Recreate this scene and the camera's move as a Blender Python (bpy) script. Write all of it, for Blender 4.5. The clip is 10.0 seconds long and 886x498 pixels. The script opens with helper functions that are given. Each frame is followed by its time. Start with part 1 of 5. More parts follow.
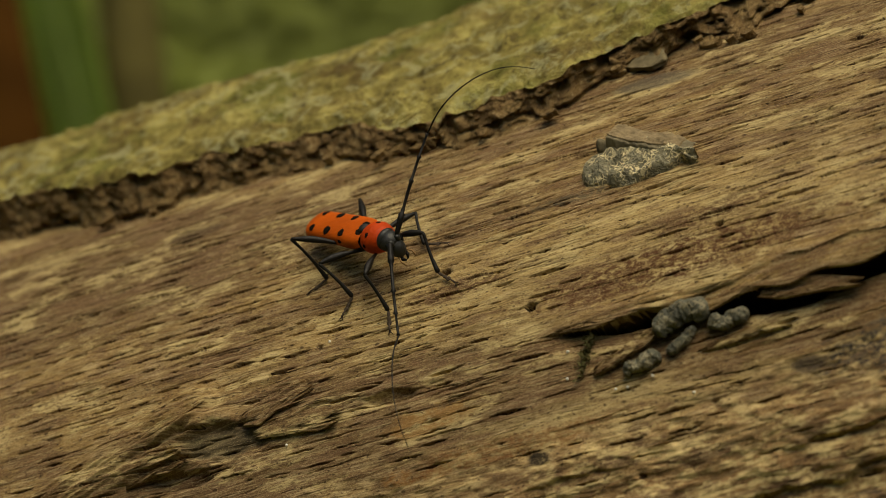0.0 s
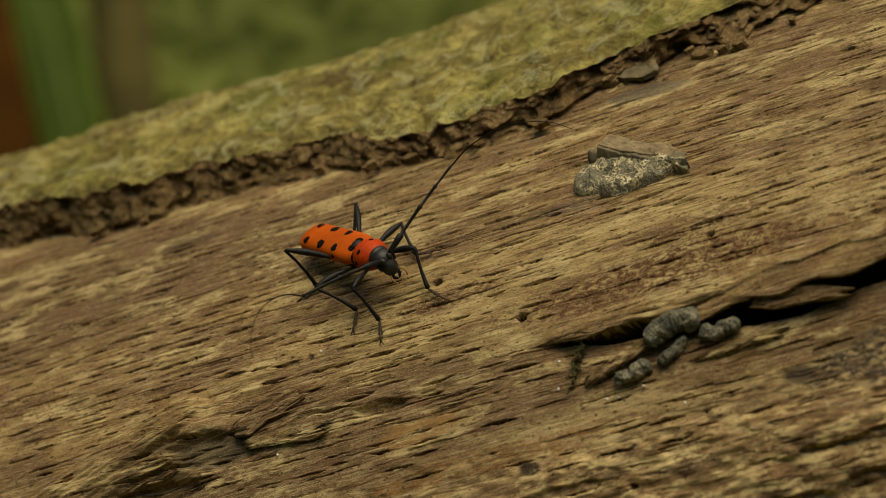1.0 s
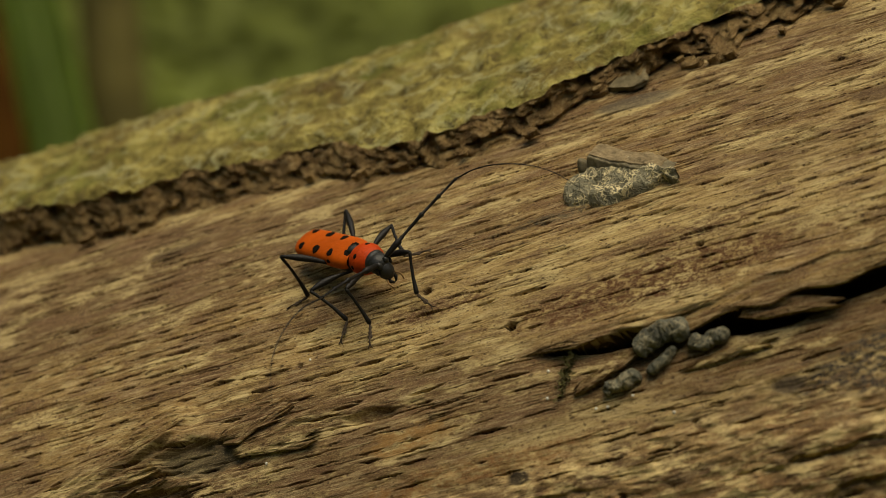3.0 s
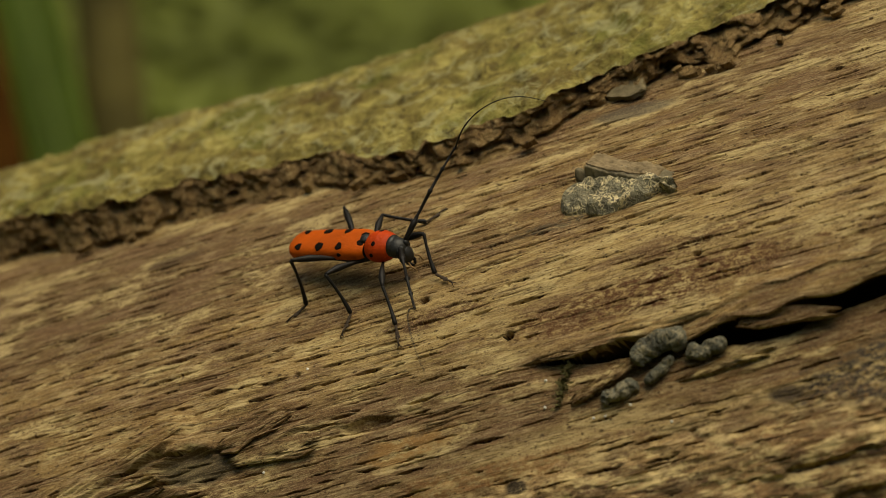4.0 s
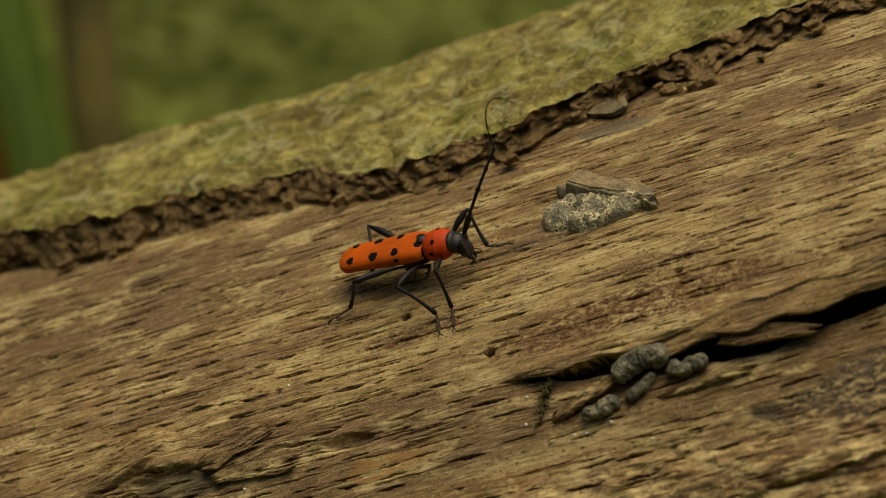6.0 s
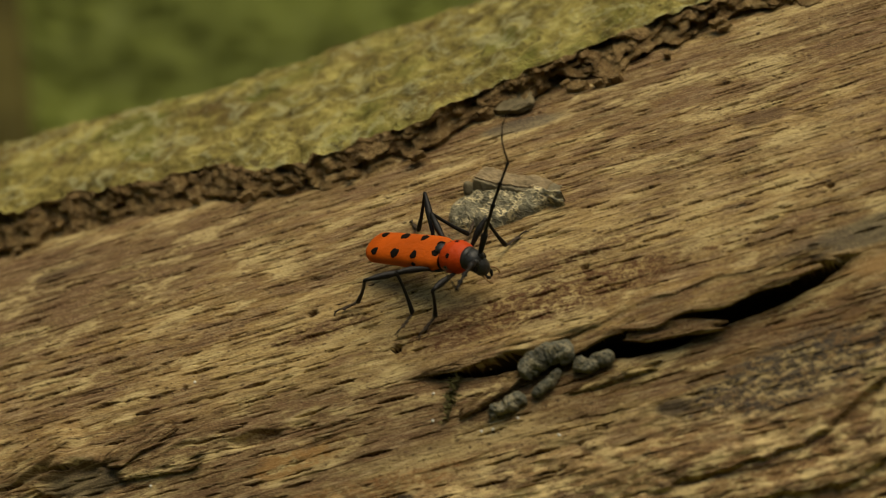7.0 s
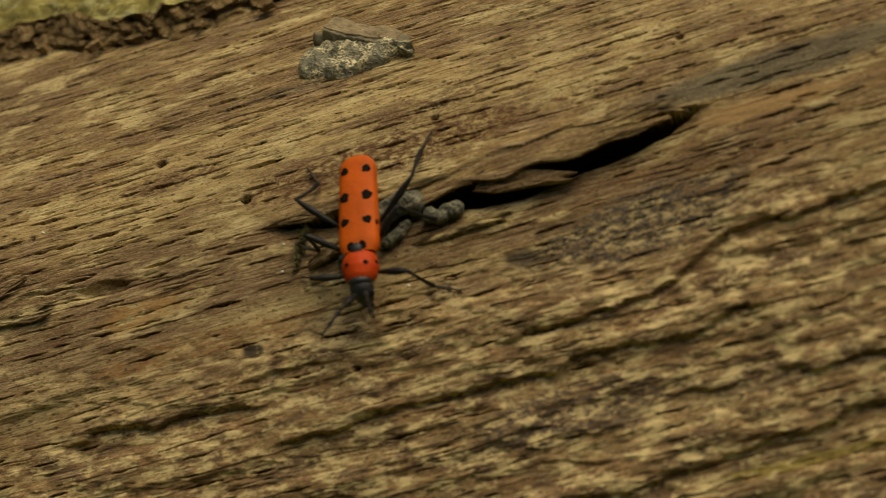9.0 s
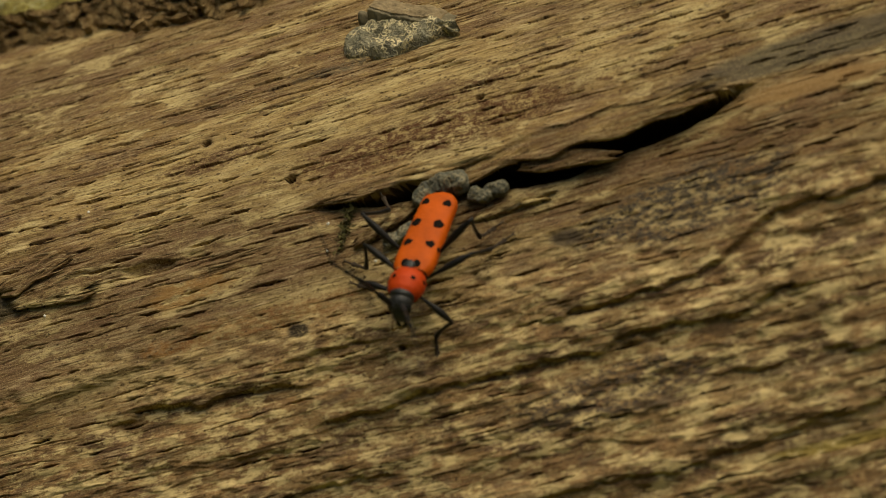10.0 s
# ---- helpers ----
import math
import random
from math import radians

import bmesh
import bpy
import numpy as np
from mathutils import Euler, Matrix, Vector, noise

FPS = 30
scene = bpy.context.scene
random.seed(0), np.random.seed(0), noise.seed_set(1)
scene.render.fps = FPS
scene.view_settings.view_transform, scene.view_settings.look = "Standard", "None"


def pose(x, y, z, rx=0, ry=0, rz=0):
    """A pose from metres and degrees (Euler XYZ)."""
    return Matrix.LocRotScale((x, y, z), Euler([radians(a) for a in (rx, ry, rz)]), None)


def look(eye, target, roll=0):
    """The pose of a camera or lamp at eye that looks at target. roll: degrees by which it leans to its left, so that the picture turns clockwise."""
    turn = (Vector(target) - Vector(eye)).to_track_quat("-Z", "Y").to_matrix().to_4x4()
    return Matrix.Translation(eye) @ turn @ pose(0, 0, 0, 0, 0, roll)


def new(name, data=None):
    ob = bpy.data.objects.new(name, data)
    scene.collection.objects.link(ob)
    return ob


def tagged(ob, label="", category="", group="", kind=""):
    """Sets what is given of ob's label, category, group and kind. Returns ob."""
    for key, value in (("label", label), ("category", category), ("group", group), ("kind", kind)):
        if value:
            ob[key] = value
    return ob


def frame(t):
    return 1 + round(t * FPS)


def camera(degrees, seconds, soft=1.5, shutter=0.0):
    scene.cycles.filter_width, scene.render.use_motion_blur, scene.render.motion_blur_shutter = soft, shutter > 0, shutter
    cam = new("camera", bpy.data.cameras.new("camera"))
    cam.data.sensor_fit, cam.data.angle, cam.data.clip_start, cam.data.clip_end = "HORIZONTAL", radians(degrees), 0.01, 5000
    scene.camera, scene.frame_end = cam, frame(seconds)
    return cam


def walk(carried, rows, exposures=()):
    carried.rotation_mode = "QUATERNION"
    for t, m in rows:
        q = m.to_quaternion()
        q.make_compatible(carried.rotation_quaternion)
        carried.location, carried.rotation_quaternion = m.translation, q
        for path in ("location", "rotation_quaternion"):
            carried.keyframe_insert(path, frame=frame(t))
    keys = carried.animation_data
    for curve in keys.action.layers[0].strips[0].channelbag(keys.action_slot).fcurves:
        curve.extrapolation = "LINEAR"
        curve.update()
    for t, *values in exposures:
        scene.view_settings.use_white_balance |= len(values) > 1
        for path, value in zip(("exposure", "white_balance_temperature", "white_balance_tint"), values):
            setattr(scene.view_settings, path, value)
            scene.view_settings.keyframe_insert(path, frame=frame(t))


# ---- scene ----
# ------------------------------------------------------------------ camera
VIEW = 17.0
START = Vector((0, 0, 0.45))
TILT = radians(25)
BACK = Vector((0, -math.cos(TILT), math.sin(TILT)))
EYE = START + 0.41 * BACK
BASE = look(EYE, START)
# seconds, then degrees of pan, tilt and roll away from the first view
TURNS = (
    (0.0, 0.000, -0.000, -0.000),
    (0.5, -0.074, 0.132, 0.032),
    (1.0, -0.167, 0.192, 0.087),
    (1.5, -0.251, 0.247, 0.150),
    (2.0, -0.275, 0.302, 0.199),
    (2.5, -0.319, 0.346, 0.225),
    (2.7, -0.344, 0.357, 0.238),
    (3.8, -0.407, 0.478, 0.291),
    (4.0, -0.415, 0.546, 0.306),
    (4.5, -0.387, 0.655, 0.369),
    (5.0, -0.459, 0.687, 0.390),
    (5.2, -0.521, 0.693, 0.393),
    (6.3, -0.968, 1.043, 0.392),
    (6.5, -1.190, 1.144, 0.386),
    (6.8, -1.890, 1.120, 0.336),
    (7.0, -2.574, 0.813, 0.410),
    (7.3, -3.671, 0.560, 0.271),
    (7.5, -4.201, 0.511, 0.294),
    (7.8, -5.069, 0.341, 0.238),
    (8.0, -5.603, 0.332, 0.306),
    (8.3, -6.170, 0.096, 0.258),
    (8.5, -6.546, -0.298, 0.380),
    (8.7, -6.815, -1.050, 0.406),
    (8.8, -6.529, -1.442, 0.430),
    (9.0, -5.502, -2.046, 0.507),
    (9.2, -5.158, -1.870, 0.513),
    (9.5, -4.952, -2.215, 0.503),
    (10.0, -4.637, -2.453, 0.496),
)


def turned(y, p, r):
    return BASE @ Matrix.Rotation(radians(y), 4, "Y") @ Matrix.Rotation(radians(p), 4, "X") @ Matrix.Rotation(radians(r), 4, "Z")


cam = camera(VIEW, 10.0, 0.8, 0.25)
cam.data.dof.use_dof = True
cam.data.dof.focus_distance = 0.405
cam.data.dof.aperture_fstop = 22.0
walk(cam, [(t, turned(*v)) for t, *v in TURNS], [(0.0, 0.95, 8200, 5), (10.0, 0.95, 8200, 5)])

# ------------------------------------------------------------------ light: overcast forest shade
SUN_UP, SUN_ROUND = 82, 70
world = bpy.data.worlds.new("forest_sky")
scene.world = world
world.use_nodes = True
wn = world.node_tree.nodes
sky = wn.new("ShaderNodeTexSky")
sky.sky_type, sky.sun_disc = "NISHITA", False
sky.sun_elevation, sky.sun_rotation = radians(SUN_UP), radians(SUN_ROUND)
world.node_tree.links.new(sky.outputs[0], wn["Background"].inputs[0])
wn["Background"].inputs[1].default_value = 0.10
sun = new("sun", bpy.data.lights.new("sun", "SUN"))
sun.data.energy, sun.data.angle, sun.data.color = 1.5, radians(50), (1.0, 0.93, 0.78)
su, sr = radians(SUN_UP), radians(SUN_ROUND)
sun.matrix_world = look(Vector((math.sin(sr) * math.cos(su), math.cos(sr) * math.cos(su), math.sin(su))) * 5, (0, 0, 0))

# ------------------------------------------------------------------ log space: along the trunk, down its face, out of it
PSI, SLOPE = radians(18), radians(17)
B3 = BASE.to_3x3()
AX = B3 @ Vector((math.cos(SLOPE) * math.cos(PSI), math.sin(SLOPE) * math.cos(PSI), math.sin(PSI)))
E1 = BACK.cross(AX).normalized()
E2 = AX.cross(E1)
S0 = 0.031
FACE_S = np.array([3, 8, 12, 20, 28, 36, 44, 52, 65, 90, 112]) * 1e-3
FACE_T = np.radians([72, 66, 62, 57, 53, 45, 33, 24, 18, 12, 5.0])


def profile(step=0.00025):
    """Cross-section of the trunk: rows of arc length, up, out and the angle of the face."""
    up, down = [], []
    y, z, l, th = 0.0, 0.0, 0.0, np.interp(S0, FACE_S, FACE_T)
    while th < radians(190):
        up.append((l, y, z, th))
        y, z, l = y + math.cos(th) * step, z - math.sin(th) * step, l - step
        s = S0 - y
        th = np.interp(s, FACE_S, FACE_T) if s > 0.003 and th < radians(73) else th + step / 0.06
    y, z, l, th = 0.0, 0.0, 0.0, np.interp(S0, FACE_S, FACE_T)
    while th > radians(-120):
        down.append((l, y, z, th))
        y, z, l = y - math.cos(th) * step, z + math.sin(th) * step, l + step
        s = S0 - y
        th = np.interp(s, FACE_S, FACE_T) if s < 0.112 and th > radians(4) else th - step / 0.06
    return np.array(up[::-1] + down[1:])


PR = profile()
L_MIN, L_MAX = PR[0, 0], PR[-1, 0]
NA, N1, N2, NP = (np.array(v) for v in (AX, E1, E2, START))


def on_log(x, l, h=0.0):
    """World places (numpy) at x along the trunk, l down its face and h out of it, all in metres."""
    x, l = np.asarray(x, float), np.asarray(l, float)
    y, z, th = (np.interp(l, PR[:, 0], PR[:, k]) for k in (1, 2, 3))
    y, z = y + h * np.sin(th), z + h * np.cos(th)
    return NP + x[..., None] * NA + y[..., None] * N1 + z[..., None] * N2


def log_frame(x, l, h=0.0, turn=0.0):
    """Pose on the trunk: z out of the face, x along the trunk, turned by degrees about z."""
    p = Vector(on_log(x, l, h))
    th = float(np.interp(l, PR[:, 0], PR[:, 3]))
    n = E1 * math.sin(th) + E2 * math.cos(th)
    side = n.cross(AX)
    m = Matrix((AX, side, n)).transposed().to_4x4()
    return Matrix.Translation(p) @ m @ pose(0, 0, 0, 0, 0, turn)


# ------------------------------------------------------------------ helpers for meshes and noise
def mesh_of(name, verts, faces, smooth=True):
    me = bpy.data.meshes.new(name)
    verts, faces = np.asarray(verts, np.float32), np.asarray(faces, np.int32)
    me.vertices.add(len(verts))
    me.vertices.foreach_set("co", verts.ravel())
    n, k = faces.shape
    me.loops.add(n * k)
    me.loops.foreach_set("vertex_index", faces.ravel())
    me.polygons.add(n)
    me.polygons.foreach_set("loop_start", np.arange(0, n * k, k, dtype=np.int32))
    me.polygons.foreach_set("use_smooth", np.full(n, smooth))
    me.update(calc_edges=True)
    me.validate()
    return me


def grid_faces(nu, nv, wrap_v=False):
    u, v = np.meshgrid(np.arange(nu - 1), np.arange(nv if wrap_v else nv - 1), indexing="ij")
    w = (v + 1) % nv
    return np.stack([u * nv + v, (u + 1) * nv + v, (u + 1) * nv + w, u * nv + w], -1).reshape(-1, 4)


def value_noise(u, v, seed):
    """Smooth noise in -1..1 over the plane, one cell a unit."""
    rng = np.random.RandomState(seed)
    table = rng.rand(256, 256) * 2 - 1
    iu, iv = np.floor(u).astype(int), np.floor(v).astype(int)
    fu, fv = u - iu, v - iv
    fu, fv = fu * fu * (3 - 2 * fu), fv * fv * (3 - 2 * fv)
    a, b = table[iu % 256, iv % 256], table[(iu + 1) % 256, iv % 256]
    c, d = table[iu % 256, (iv + 1) % 256], table[(iu + 1) % 256, (iv + 1) % 256]
    return (a * (1 - fu) + b * fu) * (1 - fv) + (c * (1 - fu) + d * fu) * fv


def fractal(u, v, seed, octaves=3):
    out, amp = 0, 1.0
    for k in range(octaves):
        out, amp = out + amp * value_noise(u * 2**k, v * 2**k, seed + k), amp * 0.5
    return out


def ramp01(v, a, b):
    t = np.clip((v - a) / (b - a), 0, 1)
    return t * t * (3 - 2 * t)


def part(name, data, material, parent=None, label="", m=None):
    """A mesh object (from a bmesh or mesh data) of one material, under its thing."""
    if isinstance(data, bmesh.types.BMesh):
        me = bpy.data.meshes.new(name)
        for f in data.faces:
            f.smooth = True
        data.to_mesh(me)
        data.free()
        data = me
    if material and not data.materials:
        data.materials.append(material)
    ob = new(name, data)
    if parent:
        ob.parent = parent
    if m is not None:
        ob.matrix_basis = m
    return tagged(ob, label)


# ------------------------------------------------------------------ materials
class Nodes:
    """A material and short ways to add nodes to it."""

    def __init__(self, name, rough=0.8, spec=0.3):
        self.mat = bpy.data.materials.new(name)
        self.mat.use_nodes = True
        self.tree = self.mat.node_tree
        self.out = self.tree.nodes["Principled BSDF"]
        self.out.inputs["Roughness"].default_value = rough
        self.out.inputs["Specular IOR Level"].default_value = spec

    def add(self, kind, **values):
        node = self.tree.nodes.new(kind)
        for key, value in values.items():
            node.inputs[key.replace("_", " ")].default_value = value
        return node

    def link(self, a, b):
        self.tree.links.new(a, b)

    def coords(self, sx=1, sy=1, sz=1, source="Object"):
        c = self.add("ShaderNodeTexCoord")
        m = self.add("ShaderNodeMapping")
        m.inputs["Scale"].default_value = (sx, sy, sz)
        self.link(c.outputs[source], m.inputs[0])
        return m.outputs[0]

    def noise(self, where, scale, detail=4.0, rough=0.6, distort=0.0):
        n = self.add("ShaderNodeTexNoise", Scale=scale, Detail=detail, Roughness=rough, Distortion=distort)
        self.link(where, n.inputs["Vector"])
        return n.outputs["Fac"]

    def ramp(self, fac, *stops):
        r = self.add("ShaderNodeValToRGB")
        el = r.color_ramp.elements
        while len(el) < len(stops):
            el.new(0.5)
        for e, (p, c) in zip(el, stops):
            e.position = p
            e.color = (*c, 1) if len(c) == 3 else c
        self.link(fac, r.inputs[0])
        return r.outputs[0]

    def mix(self, fac, a, b, how="MIX"):
        m = self.tree.nodes.new("ShaderNodeMix")
        m.data_type, m.blend_type = "RGBA", how
        for v, i in ((fac, 0), (a, 6), (b, 7)):
            if isinstance(v, (int, float)):
                m.inputs[i].default_value = v
            elif isinstance(v, tuple):
                m.inputs[i].default_value = (*v, 1)
            else:
                self.link(v, m.inputs[i])
        return m.outputs[2]

    def bump(self, height, strength=0.5, distance=0.0003):
        b = self.add("ShaderNodeBump", Strength=strength, Distance=distance)
        self.link(height, b.inputs["Height"])
        self.link(b.outputs[0], self.out.inputs["Normal"])
        return self

    def colour(self, c):
        if isinstance(c, tuple):
            self.out.inputs["Base Color"].default_value = (*c, 1)
        else:
            self.link(c, self.out.inputs["Base Color"])
        return self

    def gloss(self, fac, lo, hi):
        m = self.add("ShaderNodeMapRange", To_Min=lo, To_Max=hi)
        self.link(fac, m.inputs[0])
        self.link(m.outputs[0], self.out.inputs["Roughness"])
        return self


def bw(v):
    return (v, v, v)


def stain(n, u, v, ru, rv, tilt=0.0, ragged=0.5, grain=0.5):
    """A soft-edged patch on the wood: 1 inside, 0 outside; centre and radii in millimetres along and down the trunk."""
    c = n.add("ShaderNodeTexCoord")
    m = n.add("ShaderNodeMapping")
    m.vector_type = "TEXTURE"
    m.inputs["Location"].default_value = (u, v, 0)
    m.inputs["Rotation"].default_value = (0, 0, radians(tilt))
    m.inputs["Scale"].default_value = (ru, rv, 1)
    n.link(c.outputs["UV"], m.inputs[0])
    d = n.add("ShaderNodeVectorMath")
    d.operation = "LENGTH"
    n.link(m.outputs[0], d.inputs[0])
    wave = n.noise(n.coords(0.3, 1, 1, "UV"), grain, 5, 0.7)
    a = n.add("ShaderNodeMath")
    a.operation = "MULTIPLY_ADD"
    n.link(wave, a.inputs[0])
    a.inputs[1].default_value = ragged * 2
    n.link(d.outputs["Value"], a.inputs[2])
    r = n.add("ShaderNodeMapRange", From_Min=0.75 + ragged, From_Max=1.15 + ragged, To_Min=1.0, To_Max=0.0)
    n.link(a.outputs[0], r.inputs[0])
    return r.outputs[0]


def times(n, a, k):
    m = n.add("ShaderNodeMath")
    m.operation = "MULTIPLY"
    n.link(a, m.inputs[0])
    if isinstance(k, float):
        m.inputs[1].default_value = k
    else:
        n.link(k, m.inputs[1])
    return m.outputs[0]


def wood_material():
    n = Nodes("weathered_wood", 0.85, 0.18)
    grain = n.noise(n.coords(0.10, 1, 1, "UV"), 1.1, 6, 0.72, 0.25)
    base = n.ramp(grain, (0.28, (0.190, 0.112, 0.043)), (0.46, (0.300, 0.190, 0.072)), (0.62, (0.41, 0.285, 0.118)), (0.80, (0.55, 0.42, 0.215)))
    # brown and pale zones, each a few centimetres long
    big = n.noise(n.coords(0.30, 1, 1, "UV"), 0.09, 4, 0.6)
    base = n.mix(n.ramp(big, (0.46, bw(0)), (0.62, bw(0.60))), base, (0.140, 0.080, 0.036))
    pale = n.noise(n.coords(0.22, 1, 1, "UV"), 0.28, 5, 0.65)
    base = n.mix(n.ramp(pale, (0.54, bw(0)), (0.68, bw(0.60))), base, (0.56, 0.42, 0.205))
    for u, v, ru, rv, tilt, amount, colour in (
        (-14, 27, 52, 11, 2, 0.72, (0.155, 0.092, 0.050)),
        (-60, -17, 50, 15, 0, 0.92, (0.135, 0.078, 0.032)),
        (72, -22, 34, 9, 0, 0.60, (0.175, 0.105, 0.045)),
        (20, -24, 60, 6, 0, 0.50, (0.165, 0.098, 0.042)),
        (48, 28, 30, 4, -2, 0.60, (0.130, 0.068, 0.028)),
        (84, 26.5, 26, 6, -2, 0.50, (0.230, 0.120, 0.048)),
        (22, 10, 42, 8, -2, 0.45, (0.60, 0.46, 0.20)),
        (60, 2, 40, 9, -2, 0.28, (0.56, 0.42, 0.19)),
        (14, 36, 34, 6, -2, 0.55, (0.64, 0.50, 0.23)),
        (72, 56, 30, 10, -2, 0.35, (0.55, 0.42, 0.18)),
    ):
        base = n.mix(times(n, stain(n, u, v, ru, rv, tilt, 0.5, 0.12), amount), base, colour)
    # yellow and purple-brown patches about a centimetre long
    zone = n.noise(n.coords(0.34, 1, 1, "UV"), 0.20, 6, 0.72)
    base = n.mix(n.ramp(zone, (0.52, bw(0)), (0.57, bw(0.72))), base, (0.165, 0.090, 0.050))
    base = n.mix(n.ramp(zone, (0.42, bw(0.75)), (0.475, bw(0))), base, (0.68, 0.55, 0.265))
    # close fibres
    fine = n.noise(n.coords(0.06, 1, 1, "UV"), 2.0, 6, 0.80, 0.1)
    base = n.mix(n.ramp(fine, (0.39, bw(0.6)), (0.47, bw(0))), base, (0.150, 0.086, 0.035))
    base = n.mix(n.ramp(fine, (0.55, bw(0)), (0.64, bw(0.6))), base, (0.66, 0.53, 0.30))
    dash = n.noise(n.coords(0.05, 1, 1, "UV"), 1.7, 3, 0.6, 0.15)
    base = n.mix(n.ramp(dash, (0.33, bw(0.60)), (0.39, bw(0))), base, (0.080, 0.044, 0.018))
    # chips of pale and dark rot, thickest on the lower face
    chips = n.noise(n.coords(0.42, 1, 1, "UV"), 0.46, 8, 0.78)
    low = stain(n, 40, 62, 120, 28, 0, 0.6, 0.1)
    base = n.mix(times(n, low, 0.60), base, (0.36, 0.200, 0.088))
    blot = n.noise(n.coords(0.40, 1, 1, "UV"), 0.22, 5, 0.7)
    base = n.mix(times(n, n.ramp(blot, (0.51, bw(0)), (0.57, bw(0.85))), low), base, (0.125, 0.068, 0.042))
    base = n.mix(times(n, n.ramp(chips, (0.50, bw(0)), (0.54, bw(0.9))), low), base, (0.70, 0.55, 0.27))
    base = n.mix(times(n, n.ramp(chips, (0.39, bw(0.75)), (0.46, bw(0))), low), base, (0.105, 0.060, 0.027))
    specks = n.noise(n.coords(0.55, 1, 1, "UV"), 1.5, 6, 0.8)
    crowd = n.ramp(n.noise(n.coords(0.35, 1, 1, "UV"), 0.16, 3, 0.6), (0.42, bw(0.25)), (0.56, bw(1)))
    base = n.mix(times(n, n.ramp(specks, (0.56, bw(0)), (0.61, bw(0.9))), crowd), base, (0.060, 0.030, 0.013))
    pores = n.noise(n.coords(0.33, 1, 1, "UV"), 3.2, 5, 0.72)
    base = n.mix(n.ramp(pores, (0.39, bw(0.9)), (0.43, bw(0))), base, (0.075, 0.042, 0.017))
    base = n.mix(n.ramp(pores, (0.57, bw(0)), (0.68, bw(0.3))), base, (0.62, 0.49, 0.28))
    # hair-fine fibre lines and pinholes
    for seed_x, seed_y, dense, thin, amount, tone in ((0.035, 1.0, 0.85, 0.016, 0.60, (0.085, 0.046, 0.018)), (0.06, 1.3, 1.5, 0.014, 0.45, (0.66, 0.53, 0.30)), (0.05, 1.15, 1.9, 0.013, 0.65, (0.105, 0.058, 0.023))):
        wave = n.noise(n.coords(seed_x, seed_y, 1, "UV"), dense, 4, 0.62, 0.2)
        line = n.ramp(wave, (0.5 - 2.2 * thin, bw(0)), (0.5 - thin, bw(amount)), (0.5 + thin, bw(amount)), (0.5 + 2.2 * thin, bw(0)))
        patchy = n.ramp(n.noise(n.coords(0.25, 1, 1, "UV"), 0.5 * dense, 3, 0.6), (0.44, bw(0.15)), (0.58, bw(1)))
        base = n.mix(times(n, line, patchy), base, tone)
    for size, radius in ((1.25, 0.20), (0.55, 0.15)):
        cell = n.add("ShaderNodeTexVoronoi", Scale=size)
        n.link(n.coords(0.62, 1, 1, "UV"), cell.inputs["Vector"])
        pick = n.ramp(cell.outputs["Color"], (0.40, bw(0)), (0.46, bw(0.85)))
        base = n.mix(times(n, n.ramp(cell.outputs["Distance"], (radius * 0.6, bw(1)), (radius, bw(0))), pick), base, (0.052, 0.029, 0.012))
    # stains of their own
    for u, v, ru, rv, tilt, amount, ragged, grit, colour in (
        (87, 17.8, 20, 2.4, -1, 0.78, 0.45, 0.3, (0.090, 0.080, 0.058)),
        (31, -24.4, 6, 1.6, 6, 0.75, 0.4, 0.5, (0.110, 0.095, 0.070)),
        (-34.5, 21.8, 6.0, 2.4, 6, 0.75, 0.4, 0.5, (0.090, 0.080, 0.048)),
        (64, 34, 15, 4.4, -3, 1.00, 1.0, 0.45, (0.046, 0.039, 0.034)),
        (66, 31, 5, 2.2, -3, 0.80, 0.9, 0.6, (0.070, 0.060, 0.050)),
        (50, 55, 16, 3.4, -3, 0.95, 1.0, 0.4, (0.070, 0.052, 0.040)),
        (-3, 27, 7, 1.8, -3, 0.80, 1.05, 0.4, (0.34, 0.185, 0.062)),
        (83, 22.8, 11, 1.3, 1, 0.70, 0.5, 0.4, (0.42, 0.255, 0.105)),
        (34, 14.4, 23, 3.4, -1, 1.0, 0.9, 0.7, (0.105, 0.045, 0.018)),
        (40, 8.5, 9, 1.8, -3, 0.9, 0.9, 0.9, (0.110, 0.052, 0.022)),
        (2, 8.0, 8, 1.6, 0, 0.9, 0.9, 0.9, (0.110, 0.055, 0.026)),
        (-8.9, 34.2, 2.6, 1.3, 0, 0.65, 0.9, 1.2, (0.32, 0.150, 0.042)),
        (-4.0, 34.6, 3.4, 1.1, 0, 0.65, 0.9, 1.2, (0.26, 0.115, 0.034)),
        (8, 34, 14, 1.8, 0, 0.55, 1.0, 0.6, (0.26, 0.105, 0.030)),
        (10.8, 36.6, 1.7, 1.1, 20, 0.95, 0.3, 1.5, (0.018, 0.014, 0.010)),
        (66, -8, 3.4, 1.8, 5, 0.70, 0.6, 1.0, (0.080, 0.044, 0.026)),
        (20, -2.5, 7, 1.0, 0, 0.70, 1.0, 1.0, (0.060, 0.056, 0.040)),
        (78, 68.2, 13, 0.8, 1, 0.60, 0.5, 0.4, (0.30, 0.24, 0.040)),
        (48.5, 34, 2.4, 1.3, 5, 0.85, 0.5, 1.0, (0.060, 0.045, 0.032)),
        (-42, -22, 5, 1.5, 0, 0.70, 0.7, 0.8, (0.060, 0.036, 0.020)),
    ):
